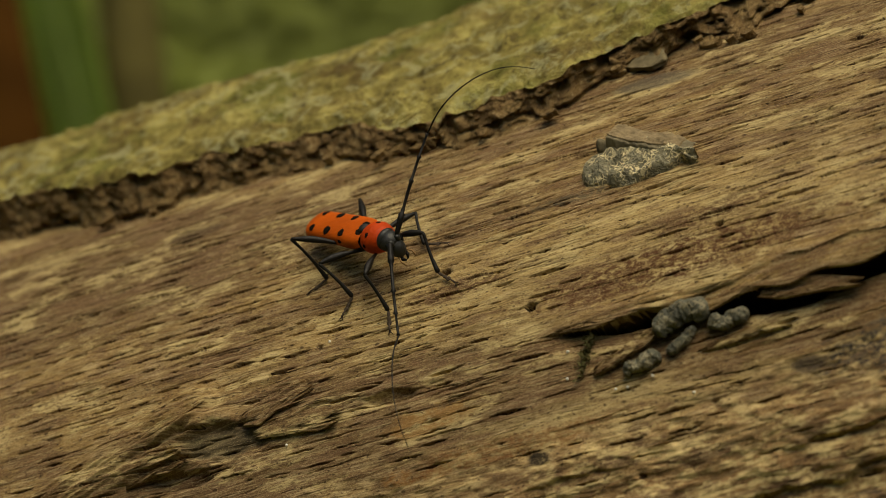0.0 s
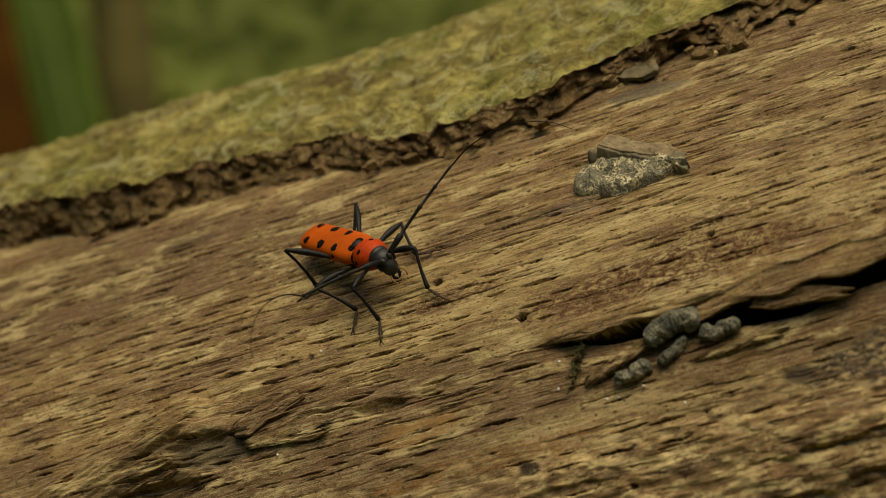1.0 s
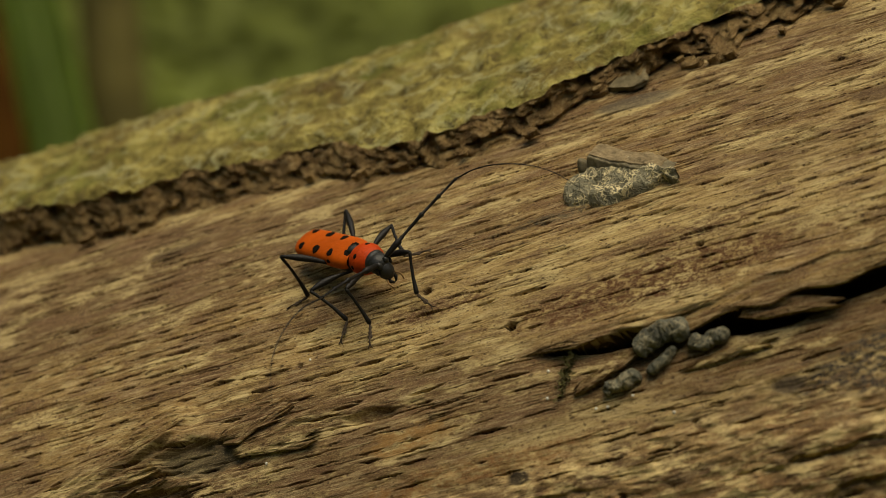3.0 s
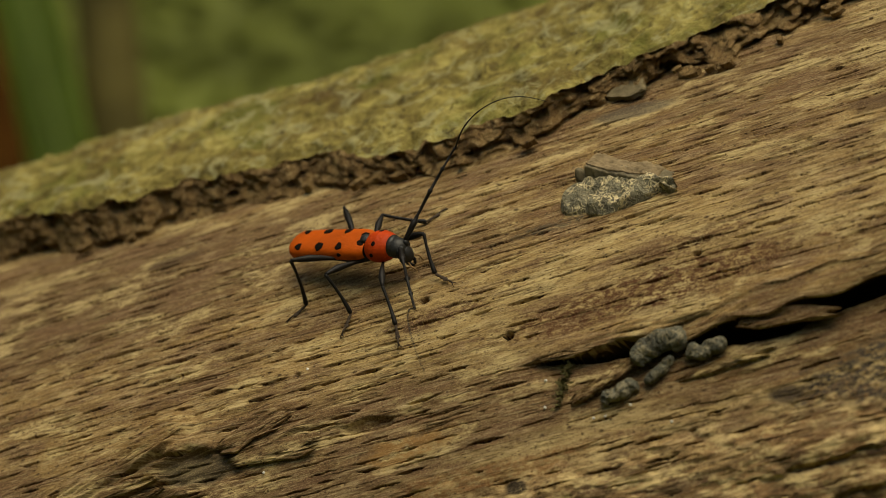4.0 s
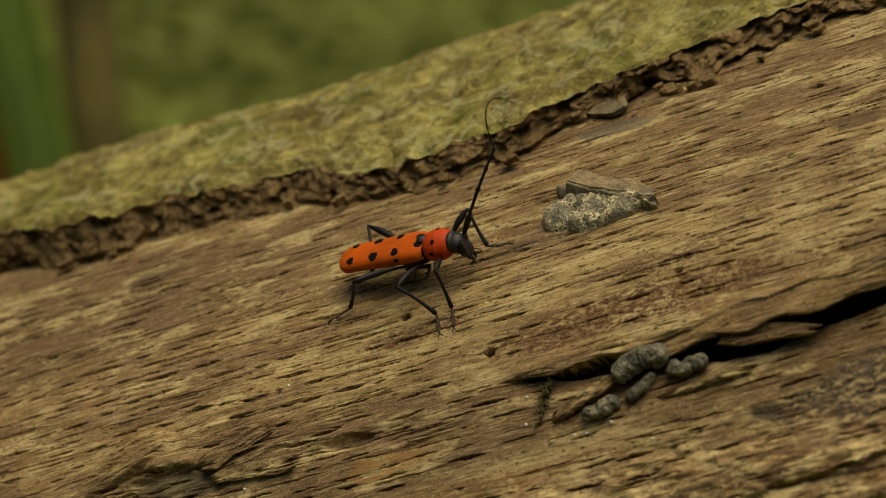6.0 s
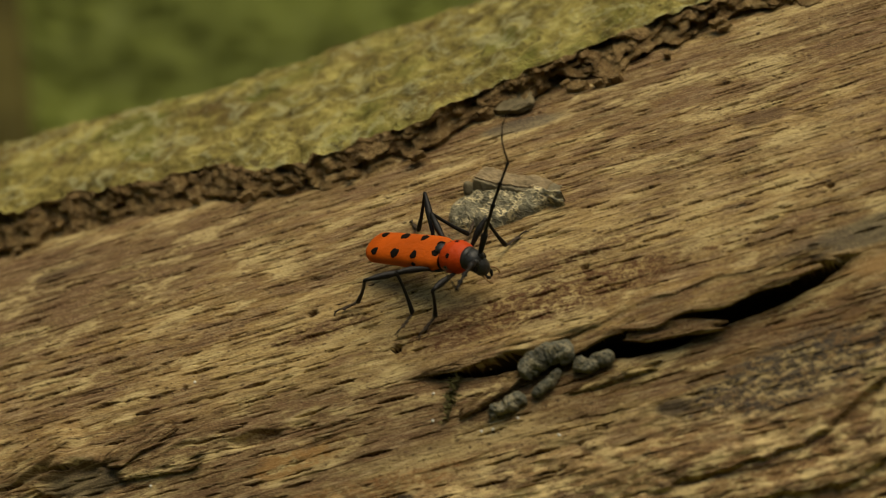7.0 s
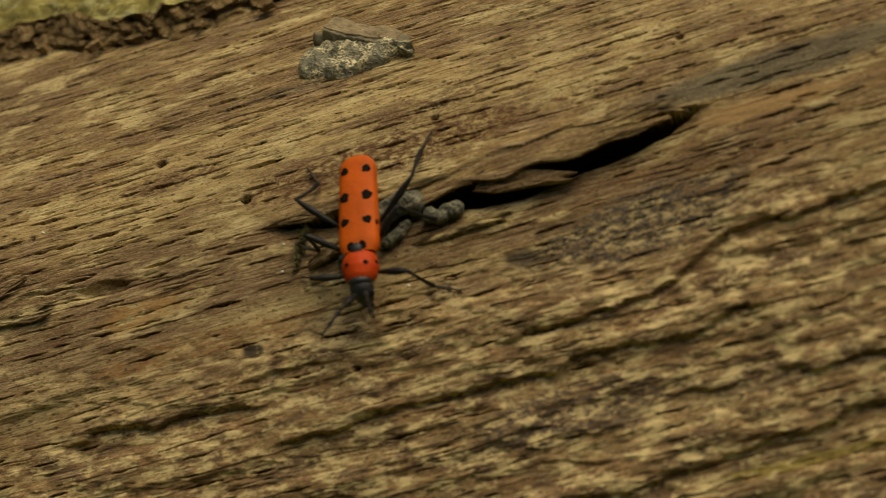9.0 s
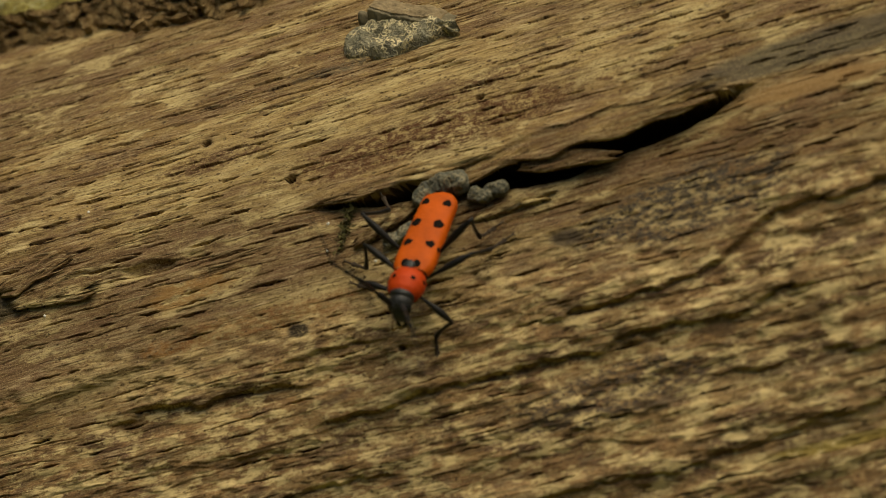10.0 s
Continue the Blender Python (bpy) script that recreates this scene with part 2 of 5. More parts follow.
        fac = times(n, stain(n, u, v, ru, rv, tilt, ragged, grit), amount)
        if ragged >= 0.9:
            fac = times(n, fac, n.ramp(chips if ragged > 1 else specks, (0.44, bw(0)), (0.53, bw(1))))
        base = n.mix(fac, base, colour)
    base = n.mix(times(n, n.ramp(chips, (0.545, bw(0)), (0.57, bw(0.85))), low), base, (0.74, 0.58, 0.29))
    grit = n.noise(n.coords(0.6, 1, 1, "UV"), 5.5, 3, 0.8)
    base = n.mix(n.ramp(grit, (0.36, bw(0.34)), (0.46, bw(0))), base, (0.110, 0.062, 0.026))
    base = n.mix(n.ramp(grit, (0.54, bw(0)), (0.64, bw(0.4))), base, (0.66, 0.51, 0.27))
    n.colour(n.mix(1.0, base, (0.82, 0.79, 0.745), "MULTIPLY"))
    n.gloss(fine, 0.72, 0.95)
    h = n.mix(0.4, fine, n.noise(n.coords(0.35, 1, 1, "UV"), 5.0, 5, 0.75))
    n.bump(n.mix(0.45, n.mix(0.35, h, pores), n.ramp(dash, (0.33, bw(0)), (0.41, bw(1)))), 1.0, 0.0004)
    return n.mat


def bark_material():
    n = Nodes("lichen_bark", 0.95, 0.1)
    where = n.coords(1, 1, 1)
    blot = n.noise(where, 150, 6, 0.7, 0.5)
    base = n.ramp(blot, (0.34, (0.082, 0.062, 0.022)), (0.48, (0.200, 0.162, 0.048)), (0.58, (0.320, 0.268, 0.082)), (0.70, (0.48, 0.420, 0.150)))
    moss = n.noise(where, 60, 5, 0.65)
    base = n.mix(n.ramp(moss, (0.52, bw(0)), (0.64, bw(0.55))), base, (0.115, 0.135, 0.026))
    brown = n.noise(where, 85, 5, 0.7)
    base = n.mix(n.ramp(brown, (0.53, bw(0)), (0.63, bw(0.6))), base, (0.120, 0.078, 0.028))
    spots = n.noise(where, 560, 5, 0.8)
    base = n.mix(n.ramp(spots, (0.56, bw(0)), (0.66, bw(0.75))), base, (0.055, 0.040, 0.016))
    grey = n.noise(where, 210, 6, 0.75, 0.8)
    base = n.mix(n.ramp(grey, (0.52, bw(0)), (0.60, bw(0.6))), base, (0.36, 0.345, 0.175))
    holes = n.noise(where, 300, 4, 0.7)
    base = n.mix(n.ramp(holes, (0.60, bw(0)), (0.67, bw(0.8))), base, (0.070, 0.052, 0.022))
    n.colour(base)
    n.bump(n.mix(0.5, n.mix(0.6, blot, spots), grey), 1.0, 0.0020)
    return n.mat


def bark_flesh_material():
    n = Nodes("broken_bark", 0.85, 0.2)
    where = n.coords(1, 1, 1)
    a = n.noise(where, 260, 6, 0.75, 0.5)
    base = n.ramp(a, (0.30, (0.072, 0.043, 0.017)), (0.46, (0.190, 0.116, 0.046)), (0.60, (0.30, 0.198, 0.082)), (0.76, (0.42, 0.31, 0.15)))
    grit = n.noise(where, 1100, 5, 0.8)
    base = n.mix(n.ramp(grit, (0.38, bw(0.8)), (0.45, bw(0))), base, (0.040, 0.024, 0.010))
    base = n.mix(n.ramp(grit, (0.55, bw(0)), (0.64, bw(0.7))), base, (0.42, 0.32, 0.16))
    n.colour(base)
    n.bump(n.mix(0.6, a, grit), 1.0, 0.0012)
    return n.mat


def plain(name, colour, rough=0.6, vary=0.3, scale=200.0, spec=0.4, bump=0.0001):
    n = Nodes(name, rough, spec)
    f = n.noise(n.coords(), scale, 5, 0.65)
    dark = tuple(c * (1 - vary) for c in colour)
    light = tuple(min(1.0, c * (1 + vary)) for c in colour)
    n.colour(n.ramp(f, (0.3, dark), (0.7, light)))
    n.bump(f, 0.5, bump)
    return n.mat


WOOD, BARK, FLESH = wood_material(), bark_material(), bark_flesh_material()
# dark wood colour that also paints in the shade inside cracks, holes and split
CRACK_SHADE = plain("dark_shaded_wood", (0.062, 0.036, 0.016), 0.9, 0.5, 900.0, 0.2, 0.0003)


def leaf_material(name, colour):
    """Leaf: part of the light passes through."""
    n = Nodes(name, 0.55, 0.3)
    f = n.noise(n.coords(), 12.0, 4, 0.6)
    c = n.ramp(f, (0.3, tuple(v * 0.75 for v in colour)), (0.7, tuple(v * 1.25 for v in colour)))
    n.colour(c)
    through_it = n.add("ShaderNodeBsdfTranslucent")
    n.link(c, through_it.inputs["Color"])
    mix = n.add("ShaderNodeMixShader", Fac=0.45)
    n.link(n.out.outputs[0], mix.inputs[1])
    n.link(through_it.outputs[0], mix.inputs[2])
    n.link(mix.outputs[0], n.tree.nodes["Material Output"].inputs["Surface"])
    return n.mat


def crust_lump_material(name, dark, light, vein, veins):
    n = Nodes(name, 0.75, 0.3)
    w = n.coords()
    base = n.ramp(n.noise(w, 420, 6, 0.75), (0.34, dark), (0.68, light))
    warp = n.add("ShaderNodeVectorMath")
    warp.operation = "MULTIPLY_ADD"
    swirl = n.add("ShaderNodeTexNoise", Scale=900.0, Detail=3.0)
    n.link(w, swirl.inputs["Vector"])
    n.link(swirl.outputs["Color"], warp.inputs[0])
    warp.inputs[1].default_value = (0.0024, 0.0024, 0.0024)
    n.link(w, warp.inputs[2])
    cell = n.add("ShaderNodeTexVoronoi", Scale=1150.0)
    cell.feature = "DISTANCE_TO_EDGE"
    n.link(warp.outputs[0], cell.inputs["Vector"])
    net = n.ramp(cell.outputs["Distance"], (0.02, bw(1)), (0.20, bw(0)))
    where = n.noise(w, 430, 4, 0.65)
    fac = times(n, net, n.ramp(where, (0.44, bw(0)), (0.56, bw(veins))))
    base = n.mix(fac, base, vein)
    n.colour(base)
    n.bump(n.mix(0.5, net, n.noise(w, 1100, 5, 0.7)), 0.7, 0.0004)
    return n.mat


CRUST = crust_lump_material("veined_grey_crust", (0.080, 0.074, 0.048), (0.250, 0.225, 0.140), (0.66, 0.55, 0.31), 1.0)
FRASS = crust_lump_material("grey_green_frass", (0.034, 0.034, 0.024), (0.140, 0.136, 0.094), (0.38, 0.32, 0.19), 0.6)
# ------------------------------------------------------------------ the trunk
def axis_lines(lo, hi, a, b, fine, coarse):
    """Grid lines: fine from a to b, coarse out to lo and hi."""
    left = np.arange(lo, a - coarse / 2, coarse)
    right = np.arange(b + coarse, hi, coarse)
    return np.concatenate([left, np.arange(a, b, fine), [b], right, [hi]])


# the long split in the face: millimetres along, its upper and its lower lip
SPLIT_X = (14, 17, 23, 29, 34, 38, 43, 45.5, 47, 50, 53, 57, 61.6, 65, 69.8, 73.7, 77)
SPLIT_TOP = (19.8, 20.1, 20.9, 21.3, 21.4, 22.4, 22.5, 22.2, 21.8, 21.7, 21.7, 21.8, 21.9, 21.8, 21.6, 20.4, 20.2)
SPLIT_LOW = (19.9, 20.5, 21.9, 22.8, 23.3, 24.2, 25.2, 25.4, 25.5, 25.5, 25.2, 24.6, 24.1, 23.6, 22.6, 21.1, 20.3)
# ledges where the face has flaked off: (along ...), (down ...), drop
LEDGES = (
    ((-18, -12, -4, 5.5, 11), (42.2, 41.4, 42.9, 43.1, 43.6), 1.2),
    ((7, 13, 22), (40.7, 40.2, 40.7), 0.7),
    ((11, 20, 30, 40, 49.5, 52, 60, 67, 71, 78), (49.9, 48.9, 49.3, 49.2, 49.5, 48.3, 48.0, 49.1, 48.0, 48.3), 1.3),
    ((44, 55, 64, 68, 74, 76, 82, 87, 93, 101), (43.8, 43.6, 42.3, 41.0, 37.8, 37.2, 38.2, 37.8, 37.6, 37.4), 1.3),
    ((62, 73), (55.6, 56.4), 0.8),
    ((78, 88, 98), (57.2, 57.0, 58.0), 1.0),
    ((-75, -50, -20, 0, 20), (52, 53, 56, 57, 58), 1.0),
    ((30, 60, 95), (66, 66, 63), 0.9),
    ((-60, -46, -36, -26), (25.5, 22.4, 18.6, 18.2), 0.35),
    ((-30, -18, -8, 2), (21.5, 20.2, 22.2, 22.0), 0.35),
)
# the widest cracks along the grain: along, down, half its length
CRACKS_LEFT = (
    (-47.6, -2.6, 3.9), (-40.8, -2.8, 1.3), (-37.2, 2.5, 2.6), (-30.4, 2.6, 2.6), (-27.2, 5.4, 2.9), (-21.5, 6.0, 1.1), (-16.4, 9.2, 2.8), (-32.0, -3.8, 3.0),
    (-43.7, 1.1, 2.4), (-53.7, -1.7, 2.1), (-62.1, -1.3, 1.8), (-40.1, 5.7, 3.2), (-45.8, 6.6, 1.3), (-53.2, 3.1, 1.2), (-50.4, 7.2, 2.1), (-55.6, 7.3, 2.1),
    (-42.2, 11.2, 2.0), (-36.0, 11.9, 1.4), (-30.8, 10.6, 2.3), (-26.3, 11.1, 1.6), (-59.8, 9.2, 2.1), (-52.5, 11.6, 1.8), (-65.6, 0.6, 1.7), (-60.4, 13.7, 1.3),
    (-58.3, 2.9, 1.8), (-67.9, -13.8, 2.4), (-57.3, -9.1, 2.7), (-52.7, -19.3, 2.3), (-63.5, -20.0, 2.9), (-43.4, -20.6, 2.8), (-44.6, -11.6, 3.2),
)
CRACKS_RIGHT = (
    (-17.5, 14.1, 1.5), (-13.5, 14.2, 2.1), (-7.9, 14.3, 2.2), (-3.5, 14.5, 1.0), (-12.1, 20.2, 2.1), (-0.3, 21.0, 2.7), (-22.2, 11.6, 2.3), (-17.7, 5.6, 1.4),
    (0.7, 8.6, 2.2), (-4.2, 8.5, 1.4), (-12.9, 11.5, 2.1), (-9.3, 28.9, 1.6), (-3.4, 30.6, 2.1), (15.6, 10.0, 2.9), (8.5, 7.4, 1.1), (26.8, 12.0, 1.3),
    (34.2, 13.3, 2.3), (11.7, 22.5, 2.6), (7.6, 29.3, 2.6), (29.9, 35.1, 2.5), (4.9, 7.0, 1.6), (20.2, 4.2, 1.6), (40.9, 13.2, 1.5), (53.3, 31.1, 2.9),
    (22.6, 37.5, 2.6), (42.5, 37.2, 2.0), (16.0, 16.1, 1.3), (5.0, 17.9, 1.6), (0.8, 14.4, 1.9), (0.5, -13.6, 1.7), (9.7, -4.2, 2.5), (14.7, 13.6, 2.4),
)
CRACKS_FAR = (
    (43.3, -13.6, 2.0), (49.9, -12.8, 1.6), (61.8, -13.0, 2.8), (62.5, -4.5, 2.0), (58.7, -21.8, 1.6), (49.3, -0.1, 2.3), (42.0, 0.1, 2.1), (43.0, -6.5, 2.1),
    (49.8, 5.9, 2.5), (34.4, 2.8, 2.6), (51.0, 9.6, 3.0), (25.9, 1.0, 1.9), (31.1, 0.4, 3.2), (8.3, -10.1, 2.8), (9.1, -14.6, 2.5), (12.9, -10.2, 1.1),
    (56.1, -2.6, 3.1), (55.6, 5.1, 1.3), (64.3, 6.9, 1.7), (28.3, -15.8, 1.9), (34.9, -13.9, 1.6), (88.6, 16.2, 2.2), (82.2, 18.0, 1.2), (77.8, 17.7, 1.9),
    (86.6, 21.5, 3.3), (89.7, 25.4, 2.8), (86.1, 30.2, 1.9), (83.0, 30.9, 2.4), (67.5, 6.8, 2.5), (84.7, 12.2, 1.9), (47.2, 10.3, 2.0),
)
# worm holes: along, down, radius, depth
HOLES = ((12.7, 15.0, 0.62, 2.5), (0.4, 4.5, 0.55, 2.2), (40.2, 10.9, 0.45, 1.8), (74.1, 9.4, 0.42, 1.6), (56.7, -4.2, 0.28, 1.2), (70.5, 18.2, 0.5, 1.2), (-31, 10.5, 0.4, 1.2), (-18.5, 11.5, 0.35, 1.0), (24, 42.5, 0.4, 1.4), (3, 12, 0.3, 1.0))


def wood_height(x, l, xs, ls):
    """Relief of the bare wood, metres, and where the shade in its cracks is painted (0 to 1); x and l in metres."""
    X, L = x * 1e3, l * 1e3
    wob = L + 0.7 * value_noise(X / 22, L / 9, 5) + 0.2 * value_noise(X / 5, L / 3, 6)
    rough = 0.55 - 0.25 * ramp01(L, 28, 40) + 0.25 * ramp01(value_noise(X / 30, L / 12, 8), -0.2, 0.5)
    h = 0.34 * fractal(X / 45, L / 11, 11, 2)
    h += rough * 0.10 * fractal(X / 16, wob / 1.0, 21, 3)
    h += rough * 0.075 * fractal(X / 2.5, wob / 0.55, 31, 2)
    # flaked layers on the lower face
    layer = fractal(X / 17 + 0.25 * value_noise(X / 1.6, L / 1.0, 41), wob / 4.4, 43, 3)
    layer += 0.05 * value_noise(X / 1.1, L / 0.8, 42)
    flakes = sum(ramp01(layer, c, c + 0.035) for c in (-0.34, -0.12, 0.10, 0.34))
    low = ramp01(L, 27, 38)
    h += 0.19 * flakes * low
    chips = fractal(X / 3.4, wob / 1.7, 47, 2)
    h += 0.09 * (ramp01(chips, 0.10, 0.15) + ramp01(chips, -0.3, -0.25)) * low
    pits = value_noise(X / 1.3, L / 0.9, 49)
    h -= 0.12 * ramp01(pits, 0.45, 0.6) * low
    # torn fibres round the hollow at the lower left
    slant = L + 0.34 * X
    torn = np.exp(-(((X + 32) / 20) ** 2) - ((L - 20) / 6.5) ** 2)
    h += torn * (0.55 * fractal(X / 9, (L + 0.18 * X) / 1.5, 51, 3) + 0.40 * ramp01(value_noise(X / 7, (L + 0.2 * X) / 2.2, 53), 0.0, 0.15))
    broken = 2.6 * value_noise(0 * X, slant / 1.7, 54) + 0.7 * value_noise(0 * X + 3, slant / 0.6, 56)
    bundle = ramp01(-(X + broken), 35.5, 38.5) * ramp01(X, -72, -56) * np.exp(-(((slant - 3.2) / 3.6) ** 4))
    h += bundle * (1.15 + 0.55 * fractal(X / 10, slant / 0.75, 52, 3) + 0.3 * value_noise(X / 22, slant / 1.9, 50))
    for hx, hl, rx, rl, deep in ((-34.5, 21.6, 6.2, 2.6, 1.3), (-41.5, 25.6, 5.0, 1.3, 1.3), (-8.5, 22.4, 3.4, 1.0, 0.9)):
        edge = np.hypot((X - hx) / rx, (L - hl - 0.10 * (X - hx)) / rl) + 0.22 * value_noise(X / 1.6, L / 0.7, 55)
        h -= deep * np.exp(-(edge ** 6))
    # ledges
    for k, (ex, el, drop) in enumerate(LEDGES):
        line = np.interp(X, ex, el) + 0.6 * value_noise(X / 5, 0 * X + k, 57) + 0.35 * value_noise(X / 1.2, 0 * X + k, 58)
        ends = ramp01(X, ex[0] - 2, ex[0] + 4) * ramp01(-X, -ex[-1] - 2, -ex[-1] + 4)
        d = L - line
        h += ends * (0.7 if el[0] < 30 else 0.85) * drop * (0.35 * np.exp(-(((d + 1.2) / 2.2) ** 2)) - ramp01(d, -0.05, 0.35) * np.exp(-np.maximum(d, 0) / 4.5))
    # the split: a dark slot, its upper lip lifted, hollow wood beneath
    top, low = (np.interp(X, SPLIT_X, v) + 0.22 * value_noise(X / 1.7, 0 * X + q, 59) for v, q in ((SPLIT_TOP, 1), (SPLIT_LOW, 5)))
    under = 1.5 * ramp01(X, 24, 40) * ramp01(-X, -73, -69)
    top = top - under
    inside = ramp01(L - top, -0.05, 0.3) * ramp01(low - L, -0.05, 0.4)
    span = ramp01(X, 12, 22) * ramp01(-X, -78, -70)
    h += span * 0.9 * np.exp(-(((L - top + 0.3) / 2.6) ** 2)) * (L <= top + 0.15)
    h -= span * 1.6 * ramp01(L - top, 0, 0.3) * np.exp(-np.maximum(L - low, 0) / 5.0)
    h -= 14.0 * inside * ramp01(low - top, 0.25, 0.9)
    h *= 1e-3
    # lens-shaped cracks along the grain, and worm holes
    # insides of the split, cracks and holes are marked for the painted shade
    crack_shade = ramp01(inside * ramp01(low - top, 0.25, 0.9), 0.0, 0.25)
    rng = np.random.RandomState(17)
    jobs = [(x0, l0, a, min(0.19, 0.10 + 0.03 * a), rng.uniform(2.4, 3.4)) for x0, l0, a in CRACKS_LEFT + CRACKS_RIGHT + CRACKS_FAR]
    placed = len(jobs)
    taken = np.array([j[:2] for j in jobs])
    # rows of vessels opened along the grain
    for row in np.arange(-36, 108, 2.1):
        x0 = rng.uniform(-100, -80)
        while x0 < 158:
            a = rng.uniform(0.9, 3.2)
            x0 += 2 * a + rng.choice((rng.uniform(1.5, 5), rng.uniform(5, 16)))
            jobs.append((x0, row + rng.uniform(-0.7, 0.7), a, rng.uniform(0.06, 0.14), rng.uniform(1.2, 2.6)))
    jobs += [(rng.uniform(-88, 158), rng.uniform(-36, 108), rng.uniform(0.3, 0.7), rng.uniform(0.07, 0.12), rng.uniform(0.3, 0.7)) for _ in range(700)]
    jobs += [(rng.uniform(-88, 158), rng.uniform(-36, 108), rng.uniform(2.0, 7), rng.uniform(0.045, 0.075), rng.uniform(0.7, 1.4)) for _ in range(1100)]
    for k, (cx, cl, a, b, depth) in enumerate(jobs):
        steep = math.cos(float(np.interp(S0 - np.interp(cl * 1e-3, PR[:, 0], PR[:, 1]), FACE_S, FACE_T)))
        b, depth = b * min(1.8, 1.0 / steep), depth * min(1.5, 0.8 / steep)
        tilt, bow = rng.uniform(-0.05, 0.05), rng.uniform(-0.15, 0.15)
        if k >= placed and (np.any(np.hypot((taken[:, 0] - cx) / 3.5, (taken[:, 1] - cl) / 1.1) < 1) or 30 < cl and rng.random_sample() < 0.55):
            continue
        i0, i1 = np.searchsorted(xs, ((cx - a) * 1e-3, (cx + a) * 1e-3))
        j0, j1 = np.searchsorted(ls, ((cl - 1.6) * 1e-3, (cl + 1.6) * 1e-3))
        if i1 <= i0 or j1 <= j0:
            continue
        u = (X[i0:i1, j0:j1] - cx) / a
        w = L[i0:i1, j0:j1] - cl - tilt * u * a - bow * u * u - 0.06 * np.sin(u * 7 + cx) * min(1.0, a / 3)
        w = w + 0.05 * value_noise(u * a / 0.45 + cx, 0 * u + cl, 60)
        shape = np.maximum(0, 1 - np.abs(u) ** 1.6)
        slit = np.exp(-((w / (b * (0.15 + 0.85 * shape))) ** 8))
        h[i0:i1, j0:j1] -= depth * 1e-3 * shape**0.5 * slit
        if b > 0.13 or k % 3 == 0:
            crack_shade[i0:i1, j0:j1] = np.maximum(crack_shade[i0:i1, j0:j1], slit * (shape > 0.02))
    for cx, cl, r, depth in HOLES:
        i0, i1 = np.searchsorted(xs, ((cx - 2) * 1e-3, (cx + 2) * 1e-3))
        j0, j1 = np.searchsorted(ls, ((cl - 2) * 1e-3, (cl + 2) * 1e-3))
        d = np.hypot(X[i0:i1, j0:j1] - cx, L[i0:i1, j0:j1] - cl) / r
        h[i0:i1, j0:j1] -= depth * 1e-3 * np.exp(-(d**6))
        crack_shade[i0:i1, j0:j1] = np.maximum(crack_shade[i0:i1, j0:j1], np.exp(-(d**6)))
    return h, crack_shade


def trunk():
    xs = axis_lines(-1.25, 0.9, -0.084, 0.126, 0.00042, 0.03)
    ls = axis_lines(L_MIN, L_MAX, -0.036, 0.082, 0.000095, 0.006)
    x, l = np.meshgrid(xs, ls, indexing="ij")
    h, crack_shade = wood_height(x, l, xs, ls)
    verts = on_log(x, l, h).reshape(-1, 3)
    faces = grid_faces(len(xs), len(ls), True)
    me = mesh_of("wood", verts, faces)
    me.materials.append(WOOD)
    me.materials.append(CRACK_SHADE)
    me.polygons.foreach_set("material_index", (crack_shade.ravel()[faces].mean(1) > 0.5).astype(np.int32))
    uv = me.uv_layers.new(name="UVMap")
    flat = np.stack([x.ravel() * 1e3, l.ravel() * 1e3], -1)
    idx = np.empty(len(me.loops), np.int32)
    me.loops.foreach_get("vertex_index", idx)
    uv.data.foreach_set("uv", flat[idx].astype(np.float32).ravel())
    thing = tagged(new("fallen_log"), "leaning dead log, bark worn off the front", "log")
    part("wood", me, WOOD, thing, "bare weathered brown wood with dark grain cracks")
    return thing


LOG = trunk()


def edge_l(x):
    """Where the broken lower edge of the bark lies, down the face."""
    X = x * 1e3
    base = np.interp(X, EDGE_X, EDGE_L)
    return (base + 0.8 * value_noise(X / 4, X * 0 + 3, 61) + 0.35 * value_noise(X / 1.1, X * 0 + 7, 62)) * 1e-3


def with_uv(me, x, l):
    """Gives a mesh of the wood's material its place along and down the trunk."""
    uv = me.uv_layers.new(name="UVMap")
    flat = np.stack([np.ravel(x) * 1e3, np.ravel(l) * 1e3], -1)
    idx = np.empty(len(me.loops), np.int32)
    me.loops.foreach_get("vertex_index", idx)
    uv.data.foreach_set("uv", flat[idx].astype(np.float32).ravel())
    return me


